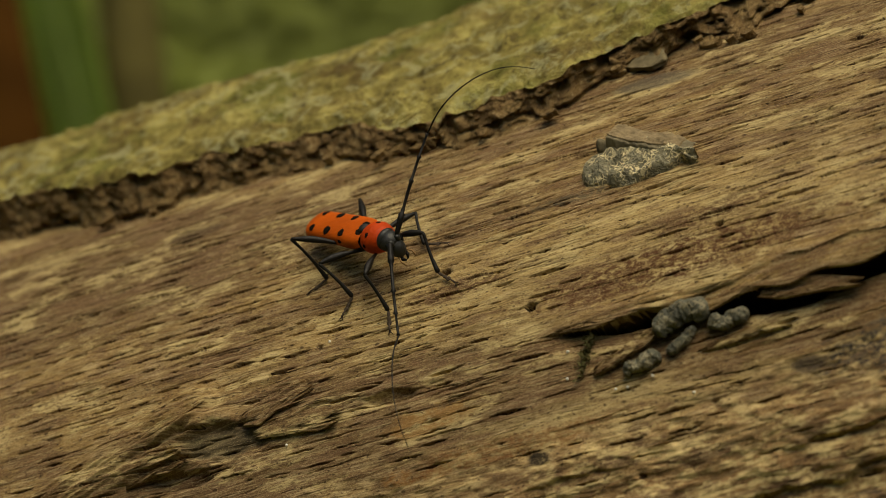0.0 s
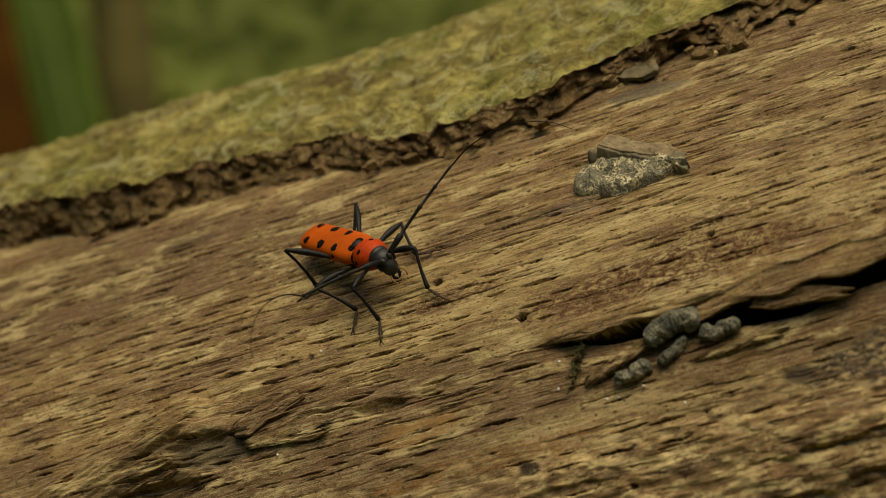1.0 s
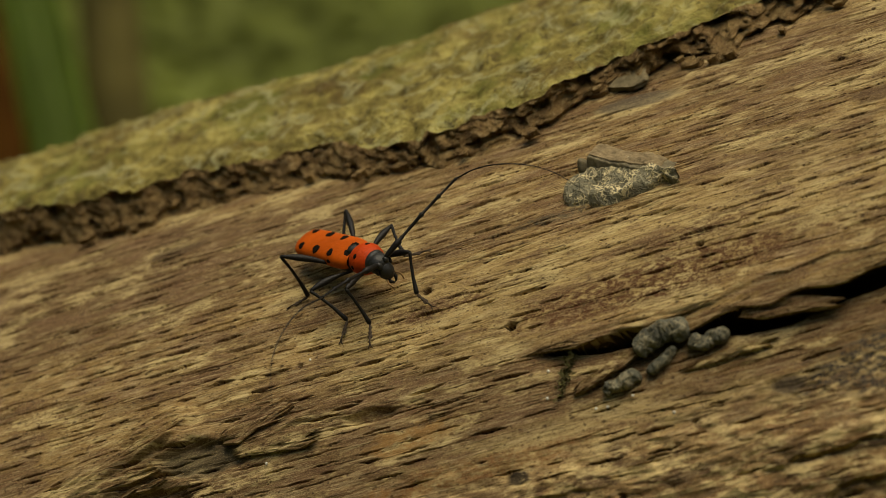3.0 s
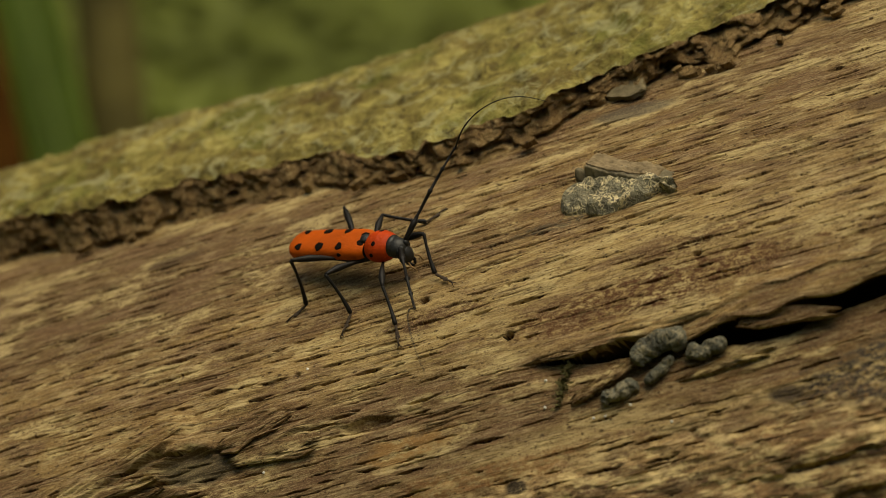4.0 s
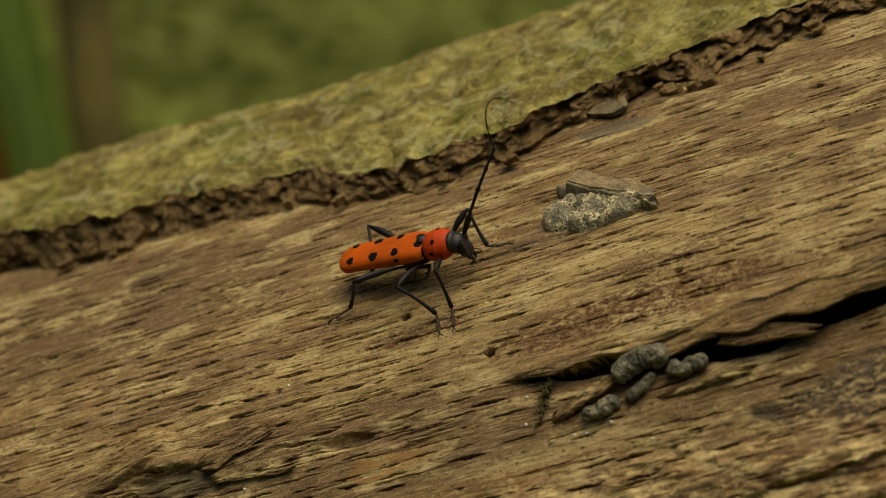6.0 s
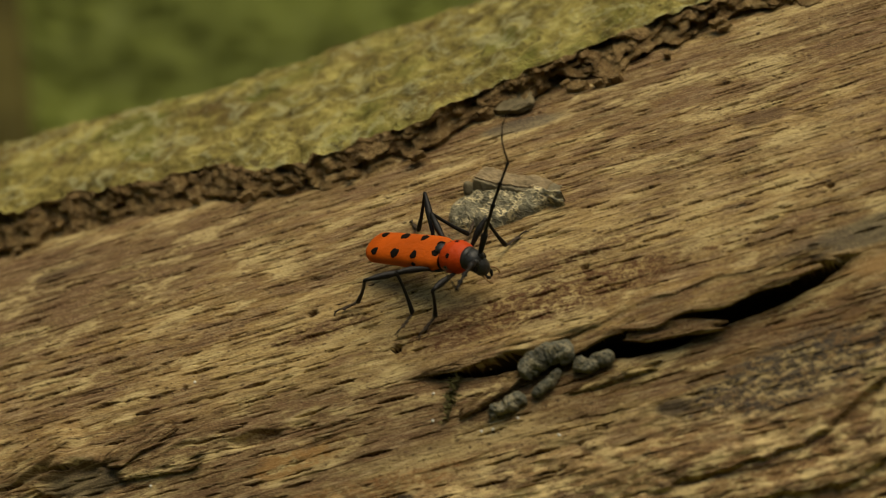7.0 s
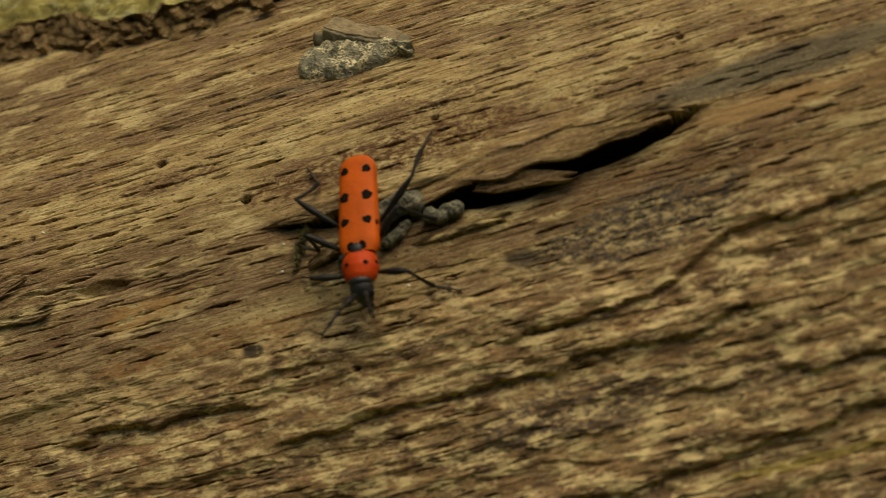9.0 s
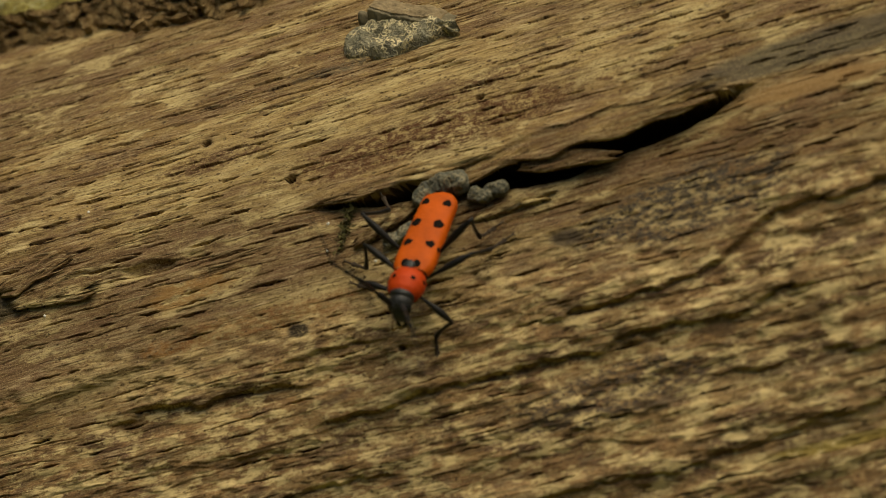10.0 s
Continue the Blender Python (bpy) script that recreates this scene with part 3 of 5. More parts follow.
def splinter(a, b, wide, thick, seed, bow=0.0):
    """A torn strip of wood from a to b, each (along, down, out) in millimetres."""
    n, k = 80, 44
    t = np.linspace(0, 1, n)[:, None]
    q = np.linspace(0, 2 * math.pi, k, endpoint=False)[None, :]
    co, si = np.sign(np.cos(q)) * np.abs(np.cos(q)) ** 0.6, np.sign(np.sin(q)) * np.abs(np.sin(q)) ** 0.45
    # each fibre across the strip breaks off at its own place
    tip = 1 - 0.26 * np.abs(value_noise(co * 3.1 + 9, 0 * q, seed + 9)) - 0.10 * np.abs(value_noise(co * 9 + 4, 0 * q, seed + 10))
    root = 0.16 * np.abs(value_noise(co * 2.4 + 5, 0 * q, seed + 11))
    along_it = root + (tip - root) * t
    end = np.clip(np.minimum(t / 0.06, (1 - t) / 0.06), 0.02, 1) ** 0.6
    w = wide * (0.5 + 0.12 * value_noise(t * 5, q * 0, seed)) * np.clip(0.45 + 2.2 * np.minimum(t, 1.15 - t), 0, 1)
    cx = a[0] + (b[0] - a[0]) * along_it
    cl = a[1] + (b[1] - a[1]) * along_it + 0.3 * value_noise(t * 4, 0 * t, seed + 3)
    ch = a[2] + (b[2] - a[2]) * along_it + bow * np.sin(math.pi * t)
    fibre = 0.30 * value_noise(t * 4, co * 4 + si, seed + 5) + 0.26 * value_noise(t * 9, co * 9 + si, seed + 6)
    x, l, h = cx + 0 * q, cl + w * co, ch + thick * (0.5 * si * end + fibre * (si > 0) * end)
    verts = on_log(x * 1e-3, l * 1e-3, h * 1e-3).reshape(-1, 3)
    me = mesh_of("splinter", verts, grid_faces(n, k, True))
    part("splinter", with_uv(me, x * 1e-3, l * 1e-3), WOOD, LOG, "torn lifted wood splinter")


for a, b, wide, thick, seed, bow in (
    ((40.5, 21.1, 0.9), (75.4, 20.4, 1.5), 4.4, 0.7, 201, 0.4),
    ((43.5, 23.0, 0.0), (59.5, 25.3, 0.1), 2.3, 0.9, 211, 0.3),
    ((15.5, 20.0, 0.2), (45.5, 20.6, 0.6), 2.0, 0.6, 221, 0.4),
    ((33.5, 22.4, -0.4), (47.5, 20.9, 1.3), 2.6, 0.7, 231, 0.2),
    ((19.6, 27.6, -0.3), (31.5, 23.6, 0.0), 2.0, 0.8, 241, 0.2),
    ((34.0, 28.3, -0.8), (49.0, 27.3, -0.7), 1.1, 0.9, 251, 0.2),
    ((88, 41, 0.0), (110, 39, 0.3), 1.6, 0.9, 291, 0.2),
    ((60, 48, 0.0), (82, 46.5, 0.2), 1.2, 0.8, 301, 0.2),
    ((-54.6, 22.6, 0.1), (-39.0, 21.6, 0.5), 1.3, 0.7, 261, 0.3),
    ((-50.0, 20.0, 0.9), (-35.2, 14.8, 1.5), 1.1, 0.5, 271, 0.2),
    ((-29.5, 22.4, 0.0), (-14.4, 22.9, 0.7), 3.0, 0.5, 321, 0.2),
    ((-31.5, 20.2, 0.2), (-18.6, 17.2, 0.6), 3.2, 0.6, 331, 0.4),
    ((-49.5, 24.8, 0.0), (-38.8, 23.2, 0.3), 0.9, 0.7, 341, 0.2),
):
    splinter(a, b, wide, thick, seed, bow)
# broken lower edge of the bark, millimetres along the trunk and down its face
EDGE_X = (-130, -84, -76, -70, -63, -55, -50, -42, -35, -28, -20, -14, -7, 1, 7, 19, 21, 24, 31, 35, 42, 49, 56, 70, 80, 150)
EDGE_L = (-46, -42, -38.2, -36.4, -34, -30, -32, -32, -31.5, -30.5, -29.5, -25, -26, -22.5, -23.2, -22.8, -24.6, -28, -27.5, -29, -28, -29.5, -32, -34, -33, -38)
LIP_X = (-130, -74, -62, -51, -46, -40, -33, -23, -18, -9, -4, 3, 9, 18, 23, 28, 34, 42, 51, 70, 150)
LIP_L = (-50, -41.5, -37.4, -34.0, -36.2, -36.4, -35.2, -34, -33.2, -28.4, -26.8, -26.4, -26.9, -27, -29.2, -32.3, -31, -34, -35.6, -38, -43)


def thick(x):
    return 0.0046 + 0.0018 * ramp01(-x, 0.015, 0.065)


def crust_height(x, l):
    X, L = x * 1e3, l * 1e3
    h = 0.50 * fractal(X / 9, L / 5, 71, 3) + 0.50 * fractal(X / 2.4, L / 1.8, 75, 4)
    return (h + 0.8 * value_noise(X / 40, L / 14, 79)) * 1e-3


def lip_l(x):
    X = x * 1e3
    line = np.interp(X, LIP_X, LIP_L) + 0.6 * value_noise(X / 4, X * 0, 64) + 0.45 * value_noise(X / 1.4, X * 0 + 5, 65) + 0.2 * value_noise(X / 0.5, X * 0 + 2, 66)
    return np.minimum(line * 1e-3, edge_l(x) - 0.0006)


def bark():
    xs = axis_lines(-1.25, 0.9, -0.10, 0.12, 0.0004, 0.03)
    lip = lip_l(xs)
    n_out = 150
    k = np.linspace(0, 1, n_out) ** 1.8
    far = -0.16
    l = lip[:, None] + (far - lip[:, None]) * k[None, :]
    x = np.repeat(xs[:, None], n_out, 1)
    fade = ramp01(k, 0, 0.02)[None, :]
    h = thick(x) + crust_height(x, l) - 0.0006 * (1 - fade)
    outer = on_log(x, l, h)
    crust = part("crust", mesh_of("crust", outer.reshape(-1, 3), grid_faces(len(xs), n_out)[:, ::-1]), BARK, LOG, "yellow-green lichened bark crust")
    # the broken face between crust and wood, undercut and crumbly
    n_e = 44
    v = np.linspace(0, 1, n_e)[None, :]
    x = np.repeat(xs[:, None], n_e, 1)
    e = edge_l(xs)[:, None]
    X = x * 1e3
    crumbs = 0.30 * fractal(X / 4.5, v * 2.2 + 0 * X, 81, 4) + 0.40 * fractal(X / 1.1, v * 7 + 0 * X, 85, 2) + 0.2 * value_noise(X / 0.45, v * 16 + 0 * X, 88)
    pits = fractal(X / 2.6, v * 2.6 + 0 * X, 87, 2)
    crumbs -= 1.3 * ramp01(pits, 0.45, 0.7)
    right = ramp01(X, 14, 30)
    crumbs = crumbs * (1 + 0.7 * right) - 1.8 * right * ramp01(fractal(X / 4, v * 1.8 + 0 * X, 89, 2), 0.15, 0.5)
    hollow = np.sin(math.pi * v) * (0.3 + 0.6 * value_noise(X / 6, v * 0 + 0 * X, 83)) + (1.4 + 1.6 * right) * np.exp(-(((v - 0.12) / 0.12) ** 2)) * (0.55 + 0.9 * value_noise(X / 5, v * 0 + 0 * X, 84))
    edge_in = ramp01(v, 0, 0.12) * ramp01(1 - v, 0, 0.08)
    ll = e + (lip[:, None] - e) * v + (crumbs - hollow) * 1e-3 * edge_in
    hh = -0.0006 + (h[:, :1] + 0.0006) * v
    face = on_log(x, ll, hh)
    face[:, -1] = outer[:, 0]
    part("broken_edge", mesh_of("broken_edge", face.reshape(-1, 3), grid_faces(len(xs), n_e)[:, ::-1]), FLESH, LOG, "crumbling dark brown bark edge")


bark()

# ------------------------------------------------------------------ forest floor and undergrowth behind the log
SOIL = plain("mossy_litter", (0.125, 0.135, 0.036), 0.95, 0.5, 6.0, 0.1, 0.01)
LEAF = leaf_material("green_leaf", (0.160, 0.190, 0.038))
LEAF_PALE = leaf_material("pale_leaf", (0.28, 0.38, 0.10))
BLOCKER = plain("blocker_foliage", (0.075, 0.098, 0.026), 0.8, 0.5, 5.0, 0.2, 0.05)
STALK_OLIVE = plain("olive_stalk", (0.120, 0.100, 0.030), 0.8, 0.4, 30.0, 0.2, 0.001)
STALK = plain("red_brown_stalk", (0.045, 0.018, 0.003), 0.9, 0.3, 30.0, 0.04, 0.001)


def ground():
    xs = np.concatenate([-np.geomspace(400, 0.3, 60), np.linspace(-0.25, 0.25, 6), np.geomspace(0.3, 400, 60)])
    x, y = np.meshgrid(xs, xs, indexing="ij")
    z = 0.03 * fractal(x * 1.5, y * 1.5, 91, 3) * ramp01(np.hypot(x, y), 0.0, 1.0) - 0.04
    me = mesh_of("ground", np.stack([x, y, z], -1).reshape(-1, 3), grid_faces(len(xs), len(xs)))
    tagged(part("ground", me, SOIL), "dim forest floor of brown leaf litter", kind="structure")


ground()


def foliage_blocker():
    """An added, unseen ring of dark foliage round the log, ragged at its top; it blocks all but the sky overhead."""
    a = np.linspace(0, 2 * math.pi, 181)
    z = np.linspace(-0.3, 4.6, 40)
    aa, zz = np.meshgrid(a, z, indexing="ij")
    r = 5.0 + 0.7 * fractal(aa * 9, zz * 1.3, 95, 4) - 0.16 * np.maximum(zz, 0)
    zz = zz * (1 + 0.22 * value_noise(aa * 7, 0 * zz, 99) * ramp01(zz, 1.5, 4.5))
    r[-1], zz[-1] = r[0], zz[0]
    me = mesh_of("light_blocker", np.stack([r * np.cos(aa), r * np.sin(aa), zz], -1).reshape(-1, 3), grid_faces(181, 40))
    tagged(part("light_blocker", me, BLOCKER), "unseen ring of dark green foliage added to block low light", kind="structure")


foliage_blocker()


def leaf_blade(length, width, droop, bend=0.15):
    """A pointed leaf with a folded midrib, from its stalk end along +y, two-sided and thin but solid."""
    bm = bmesh.new()
    rows = []
    n = 12
    for k in range(n + 1):
        t = k / n
        w = width * math.sin(math.pi * min(1, t * 0.97 + 0.03)) ** 0.8 * (1 - 0.35 * t) / 0.8
        y, z = length * t * (1 - 0.2 * droop * t), -droop * length * t * t * 0.6
        rows.append([bm.verts.new((s * w / 2, y, z + bend * abs(s) * w)) for s in (-1, -0.5, 0, 0.5, 1)])
    for a, b in zip(rows, rows[1:]):
        for i in range(4):
            bm.faces.new((a[i], a[i + 1], b[i + 1], b[i]))
    bmesh.ops.solidify(bm, geom=bm.faces[:], thickness=0.0006)
    return bm


def stem(points, r0, r1, sides=8):
    bm = bmesh.new()
    rings = []
    for k, p in enumerate(points):
        r = r0 + (r1 - r0) * k / (len(points) - 1)
        rings.append([bm.verts.new((p[0] + r * math.cos(2 * math.pi * i / sides), p[1] + r * math.sin(2 * math.pi * i / sides), p[2])) for i in range(sides)])
    for a, b in zip(rings, rings[1:]):
        for i in range(sides):
            bm.faces.new((a[i], a[(i + 1) % sides], b[(i + 1) % sides], b[i]))
    bm.faces.new(rings[-1])
    return bm


MM = 0.001
def herb(x, y, blades, mat, rng, size):
    thing = tagged(new("broad_leaved_plant"), "blurred green broad-leaved plant on the forest floor", "plant", "undergrowth")
    thing.matrix_basis = pose(x, y, -0.05)
    part("stem", stem([(0, 0, 0), (0.01, 0, size * 0.4), (0, 0.02, size * 0.7)], 0.006, 0.003), mat, thing)
    for k in range(blades):
        a, up = rng.uniform(0, 360), rng.uniform(0.2, 1) * size * 0.65
        b = leaf_blade(size * rng.uniform(0.5, 0.8), size * rng.uniform(0.2, 0.32), rng.uniform(0.3, 0.9))
        part("leaf", b, mat, thing, "", pose(0, 0, up, rng.uniform(10, 60), 0, a))


def beyond(px, py, far):
    """A place behind the log in the first view: across and down its picture (1568 x 882), far metres off."""
    f = 784 / math.tan(radians(VIEW / 2))
    return EYE + B3 @ Vector(((px - 784) / f, (441 - py) / f, -1)).normalized() * far


def upright(name, label, top, foot, r, mat, blade=False):
    """A stalk, or a strap-shaped leaf, from the ground through foot and top."""
    way = (top - foot).normalized()
    base = foot + way * ((-0.06 - foot.z) / way.z)
    tip = top + way * 0.12
    thing = tagged(new(name), label, "plant", "undergrowth")
    thing.matrix_basis = Matrix.Translation(base)
    pts = [tuple((tip - base) * (k / 10)) for k in range(11)]
    if blade:
        bm = bmesh.new()
        rows = []
        for k, p in enumerate(pts):
            w = r * (0.6 + 0.4 * math.sin(math.pi * k / 10)) * (1 if k < 10 else 0.2)
            rows.append([bm.verts.new((p[0] + s * w, p[1] - abs(s) * w * 0.3, p[2])) for s in (-1, -0.5, 0, 0.5, 1)])
        for a, b in zip(rows, rows[1:]):
            for i in range(4):
                bm.faces.new((a[i], a[i + 1], b[i + 1], b[i]))
        bmesh.ops.solidify(bm, geom=bm.faces[:], thickness=0.0008)
        part("blade", bm, mat, thing)
        part("midrib", stem([(p[0], p[1] - 0.0016, p[2]) for p in pts], 0.0022, 0.0012, 8), LEAF_PALE, thing, "paler midrib")
    else:
        part("stalk", stem(pts, r * 1.1, r * 0.9, 12), mat, thing)


upright("dead_stalk", "dark red-brown dead stalk in the undergrowth", beyond(-22, 0, 1.25), beyond(22, 260, 1.2), 0.017, STALK)
upright("strap_leaf", "pale green upright strap leaf", beyond(95, 0, 1.15), beyond(150, 230, 1.15), 0.014, LEAF_PALE, True)
upright("dead_stalk", "dull brown dead stalk among leaves", beyond(225, 0, 1.3), beyond(250, 240, 1.3), 0.014, STALK_OLIVE)
rng = random.Random(4)
for k in range(8):
    herb(rng.uniform(-1.6, 1.9), rng.uniform(2.1, 3.4), 9, LEAF_PALE if k == 3 else LEAF, rng, rng.uniform(0.3, 0.5))


def ground_cover():
    """Low broad leaves that hide the forest floor behind the log."""
    rng = np.random.RandomState(12)
    n = 14000
    x, y = rng.normal(0.05, 0.55, n), 0.35 + np.abs(rng.normal(0.75, 0.45, n))
    z, a, tip = rng.uniform(0.0, 0.012, n), rng.uniform(0, 2 * math.pi, n), rng.uniform(-0.14, 0.14, n)
    size = rng.uniform(0.010, 0.022, n)
    u = np.array([-1, -0.55, 0, 0.6, 1.0])
    w = np.array([0.05, 0.42, 0.55, 0.36, 0.02])
    loc = np.stack([np.stack([u, -w, 0.25 * w - 0.2 * u * u], -1), np.stack([u, 0 * w, -0.2 * u * u], -1), np.stack([u, w, 0.25 * w - 0.2 * u * u], -1)], 1) 
    p = loc[None] * size[:, None, None, None]
    ct, st, ca, sa = np.cos(tip), np.sin(tip), np.cos(a), np.sin(a)
    px, py, pz = p[..., 0], p[..., 1], p[..., 2]
    ex = lambda v: v[:, None, None]
    qx, qz = px * ex(ct) + pz * ex(st), -px * ex(st) + pz * ex(ct)
    verts = np.stack([ex(x) + qx * ex(ca) - py * ex(sa), ex(y) + qx * ex(sa) + py * ex(ca), ex(z) + qz + 0.02], -1).reshape(-1, 3)
    f = grid_faces(5, 3)
    faces = (np.arange(n)[:, None, None] * 15 + f[None]).reshape(-1, 4)
    tagged(part("ground_cover", mesh_of("ground_cover", verts, faces), LEAF), "low green leaves covering the forest floor", "ground cover", kind="stuff")


ground_cover()

# ------------------------------------------------------------------ what lies on the wood
def nodule(x, l, h, rx, rl, rh, turn, seed, knobs=1.0):
    bm = bmesh.new()
    bmesh.ops.create_icosphere(bm, subdivisions=4, radius=1)
    for v in bm.verts:
        n = v.co.normalized()
        v.co *= 1 + knobs * 0.34 * noise.noise(n * 1.9 + Vector((seed, 0, 0))) + knobs * 0.22 * noise.noise(n * 4 + Vector((0, seed, 0))) + 0.08 * noise.noise(n * 9 + Vector((0, 0, seed)))
    bm.transform(log_frame(x * MM, l * MM, h * MM, turn) @ Matrix.Diagonal((rx * MM, rl * MM, rh * MM, 1)))
    return bm


def mound(x0, x1, l0, l1, height, seed, relief=0.2, step=0.11):
    """A lump that rises from the wood: height(x, l) in millimetres, below zero outside its outline."""
    x, l = np.meshgrid(np.arange(x0, x1, step), np.arange(l0, l1, step), indexing="ij")
    h = height(x, l)
    live = ramp01(h, -0.2, 0.5)
    h = h + live * (relief * fractal(x / 1.5, l / 1.5, seed, 3) + 0.35 * relief * fractal(x / 0.4, l / 0.4, seed + 5, 2))
    h = np.maximum(h, -0.7)
    verts = on_log(x * MM, l * MM, h * MM).reshape(-1, 3)
    faces = grid_faces(*x.shape)
    keep = (h.ravel()[faces] > -0.69).any(1)
    used, faces = np.unique(faces[keep], return_inverse=True)
    return mesh_of("mound", verts[used], faces.reshape(-1, 4))


def dome(x, l, cx, cl, rx, rl, turn, top, square=2.4):
    c, s = math.cos(radians(turn)), math.sin(radians(turn))
    u, v = ((x - cx) * c + (l - cl) * s) / rx, ((l - cl) * c - (x - cx) * s) / rl
    d = np.abs(u) ** square + np.abs(v) ** square
    return np.where(d < 1, top * np.maximum(0, 1 - d) ** 0.5, -2.0 * (d - 1))


RIDGE_A, RIDGE_B = (24.8, -9.6), (36.0, -3.4)


def ridge_space(x, l):
    """Along the ridge of the lump (0 to 1) and millimetres before it (towards the base)."""
    dx, dl = RIDGE_B[0] - RIDGE_A[0], RIDGE_B[1] - RIDGE_A[1]
    n = math.hypot(dx, dl)
    return ((x - RIDGE_A[0]) * dx + (l - RIDGE_A[1]) * dl) / n**2, ((l - RIDGE_A[1]) * dx - (x - RIDGE_A[0]) * dl) / n


def ridge_height(x, l):
    s, d = ridge_space(x, l)
    d = d + 0.2 * value_noise(x / 2.6, 0 * l, 401) + 0.15 * value_noise(x / 0.5, l / 0.6, 403)
    crest = 3.1 - 1.9 * s + 0.35 * value_noise(s * 7, 0 * s, 405)
    h = np.where(d > 0, crest - 2.6 * np.maximum(d - 0.2, 0) ** 1.1, crest - 0.06 * d * d)
    ends = np.minimum(s / 0.06, (1.0 - s) / 0.16)
    back = (d + 3.4) / 0.4
    return np.where((ends < 0) | (back < 0), -0.7, h * np.clip(np.minimum(ends, back), 0, 1) ** 0.5)


def back_height(x, l):
    s, d = ridge_space(x, l)
    h = ridge_height(x, l) + 0.22
    return np.where((d > -0.35 + 0.25 * value_noise(x / 1.2, l / 1.2, 407)) | (d < -3.2) | (s < 0.05) | (s > 0.90), -0.7, h)


def apron_height(x, l):
    """The hollow front of the lump, with a raised rim and folds that run down it."""
    s, d = ridge_space(x, l)
    reach = np.interp(s, (0.0, 0.1, 0.3, 0.5, 0.7, 0.9, 1.0), (3.0, 5.4, 6.6, 5.8, 4.4, 2.2, 0.8)) + 0.35 * value_noise(s * 9, 0 * s, 409)
    u = d / np.maximum(reach, 0.1)
    fold = 0.55 * np.sin(s * 19 + 0.8 * u + 1.2 * value_noise(s * 5, u * 2, 411)) * np.clip(u * 1.6, 0, 1)
    h = 1.7 * np.clip(1 - u, 0, 1) ** 1.1 + 0.2 + 0.8 * fold + 0.7 * np.exp(-(((u - 0.8) / 0.2) ** 2))
    return np.where((u > 1) | (u < -0.3) | (s < 0.02), -0.7, h * np.clip((1 - u) / 0.16, 0, 1) ** 0.5)


def grey_lump():
    """A crusted lump glued to the wood: a pad and a hollow apron below a slanting ridge with a brown back."""
    thing = tagged(new("crusted_lump"), "olive-grey lump with cream veins stuck on bare wood", "lump")
    part("pad", mound(20, 27.4, -13, -2, lambda x, l: dome(x, l, 23.5, -6.6, 2.6, 3.2, 12, 1.4), 431), CRUST, thing)
    part("knob", mound(22, 27, -13, -7, lambda x, l: dome(x, l, 24.2, -9.9, 1.0, 1.2, 0, 2.5), 437, 0.3), CRUST_DARK, thing, "dark knob at the ridge's end")
    part("apron", mound(22.5, 38, -10, 1, apron_height, 441), CRUST, thing, "folded grey-green front with cream veins")
    part("ridge", mound(22.5, 37.5, -15, -1, ridge_height, 451, 0.18), CRUST_DARK, thing, "dark grey slanting ridge")
    part("back", mound(22.5, 37.5, -15, -1, back_height, 451, 0.18), CRUST_BROWN, thing, "dull brown back of the ridge")


def pellet_run(path, radius, seed):
    """A ringed, lumpy strand through points (along, down, out) in millimetres, blunt at both ends."""
    n, k = 90, 30
    t = np.linspace(0, 1, n)
    p = np.array(path, float)
    c = np.stack([np.interp(t, np.linspace(0, 1, len(p)), p[:, i]) for i in range(3)], -1)
    c[1:-1] = sum(c[1 + j:n - 1 + j] for j in (-1, 0, 1)) / 3
    d = np.gradient(c, axis=0)
    d[:, 2] *= 0.5
    d /= np.linalg.norm(d, axis=1)[:, None]
    side = np.stack([-d[:, 1], d[:, 0], 0 * t], -1)
    side /= np.linalg.norm(side, axis=1)[:, None]
    up = np.cross(d, side)
    q = np.linspace(0, 2 * math.pi, k, endpoint=False)
    tt, qq = np.meshgrid(t, q, indexing="ij")
    ends = np.clip(np.minimum(tt, 1 - tt) / 0.14, 0.0, 1)
    r = radius * np.sqrt(np.maximum(1e-4, 1 - (1 - ends) ** 2))
    r = r * (1 + 0.08 * np.abs(np.sin(tt * len(p) * 2.2 + seed)) + 0.34 * fractal(tt * 5 + seed, np.cos(qq) * 1.4 + 3, seed, 3) + 0.10 * fractal(tt * 17, np.sin(qq) * 4 + 9, seed + 4, 2))
    v = c[:, None] + r[..., None] * (np.cos(qq)[..., None] * side[:, None] + np.sin(qq)[..., None] * up[:, None])
    return mesh_of("dropping", on_log(v[..., 0] * MM, v[..., 1] * MM, v[..., 2] * MM).reshape(-1, 3), grid_faces(n, k, True))


def frass():
    thing = tagged(new("frass_clump"), "grey-green droppings caught in the split wood", "debris")
    for seed, radius, path in (
        (11, 1.45, ((29.6, 24.6, 0.2), (31.4, 23.4, 0.5), (33.6, 22.4, 0.6), (35.6, 22.6, 0.4), (36.9, 23.9, 0.0))),
        (23, 0.95, ((36.6, 24.6, -0.4), (38.4, 25.4, -0.3), (40.2, 25.0, -0.2), (42.2, 24.9, -0.4))),
        (37, 0.90, ((24.2, 28.3, 0.0), (25.8, 27.9, 0.2), (27.8, 27.6, 0.1), (29.6, 27.2, -0.1))),
        (41, 0.62, ((30.4, 27.4, -0.2), (32.0, 26.8, 0.0), (33.6, 25.9, 0.0), (34.8, 24.9, 0.1))),
    ):
        part("dropping", pellet_run(path, radius, seed), FRASS, thing)


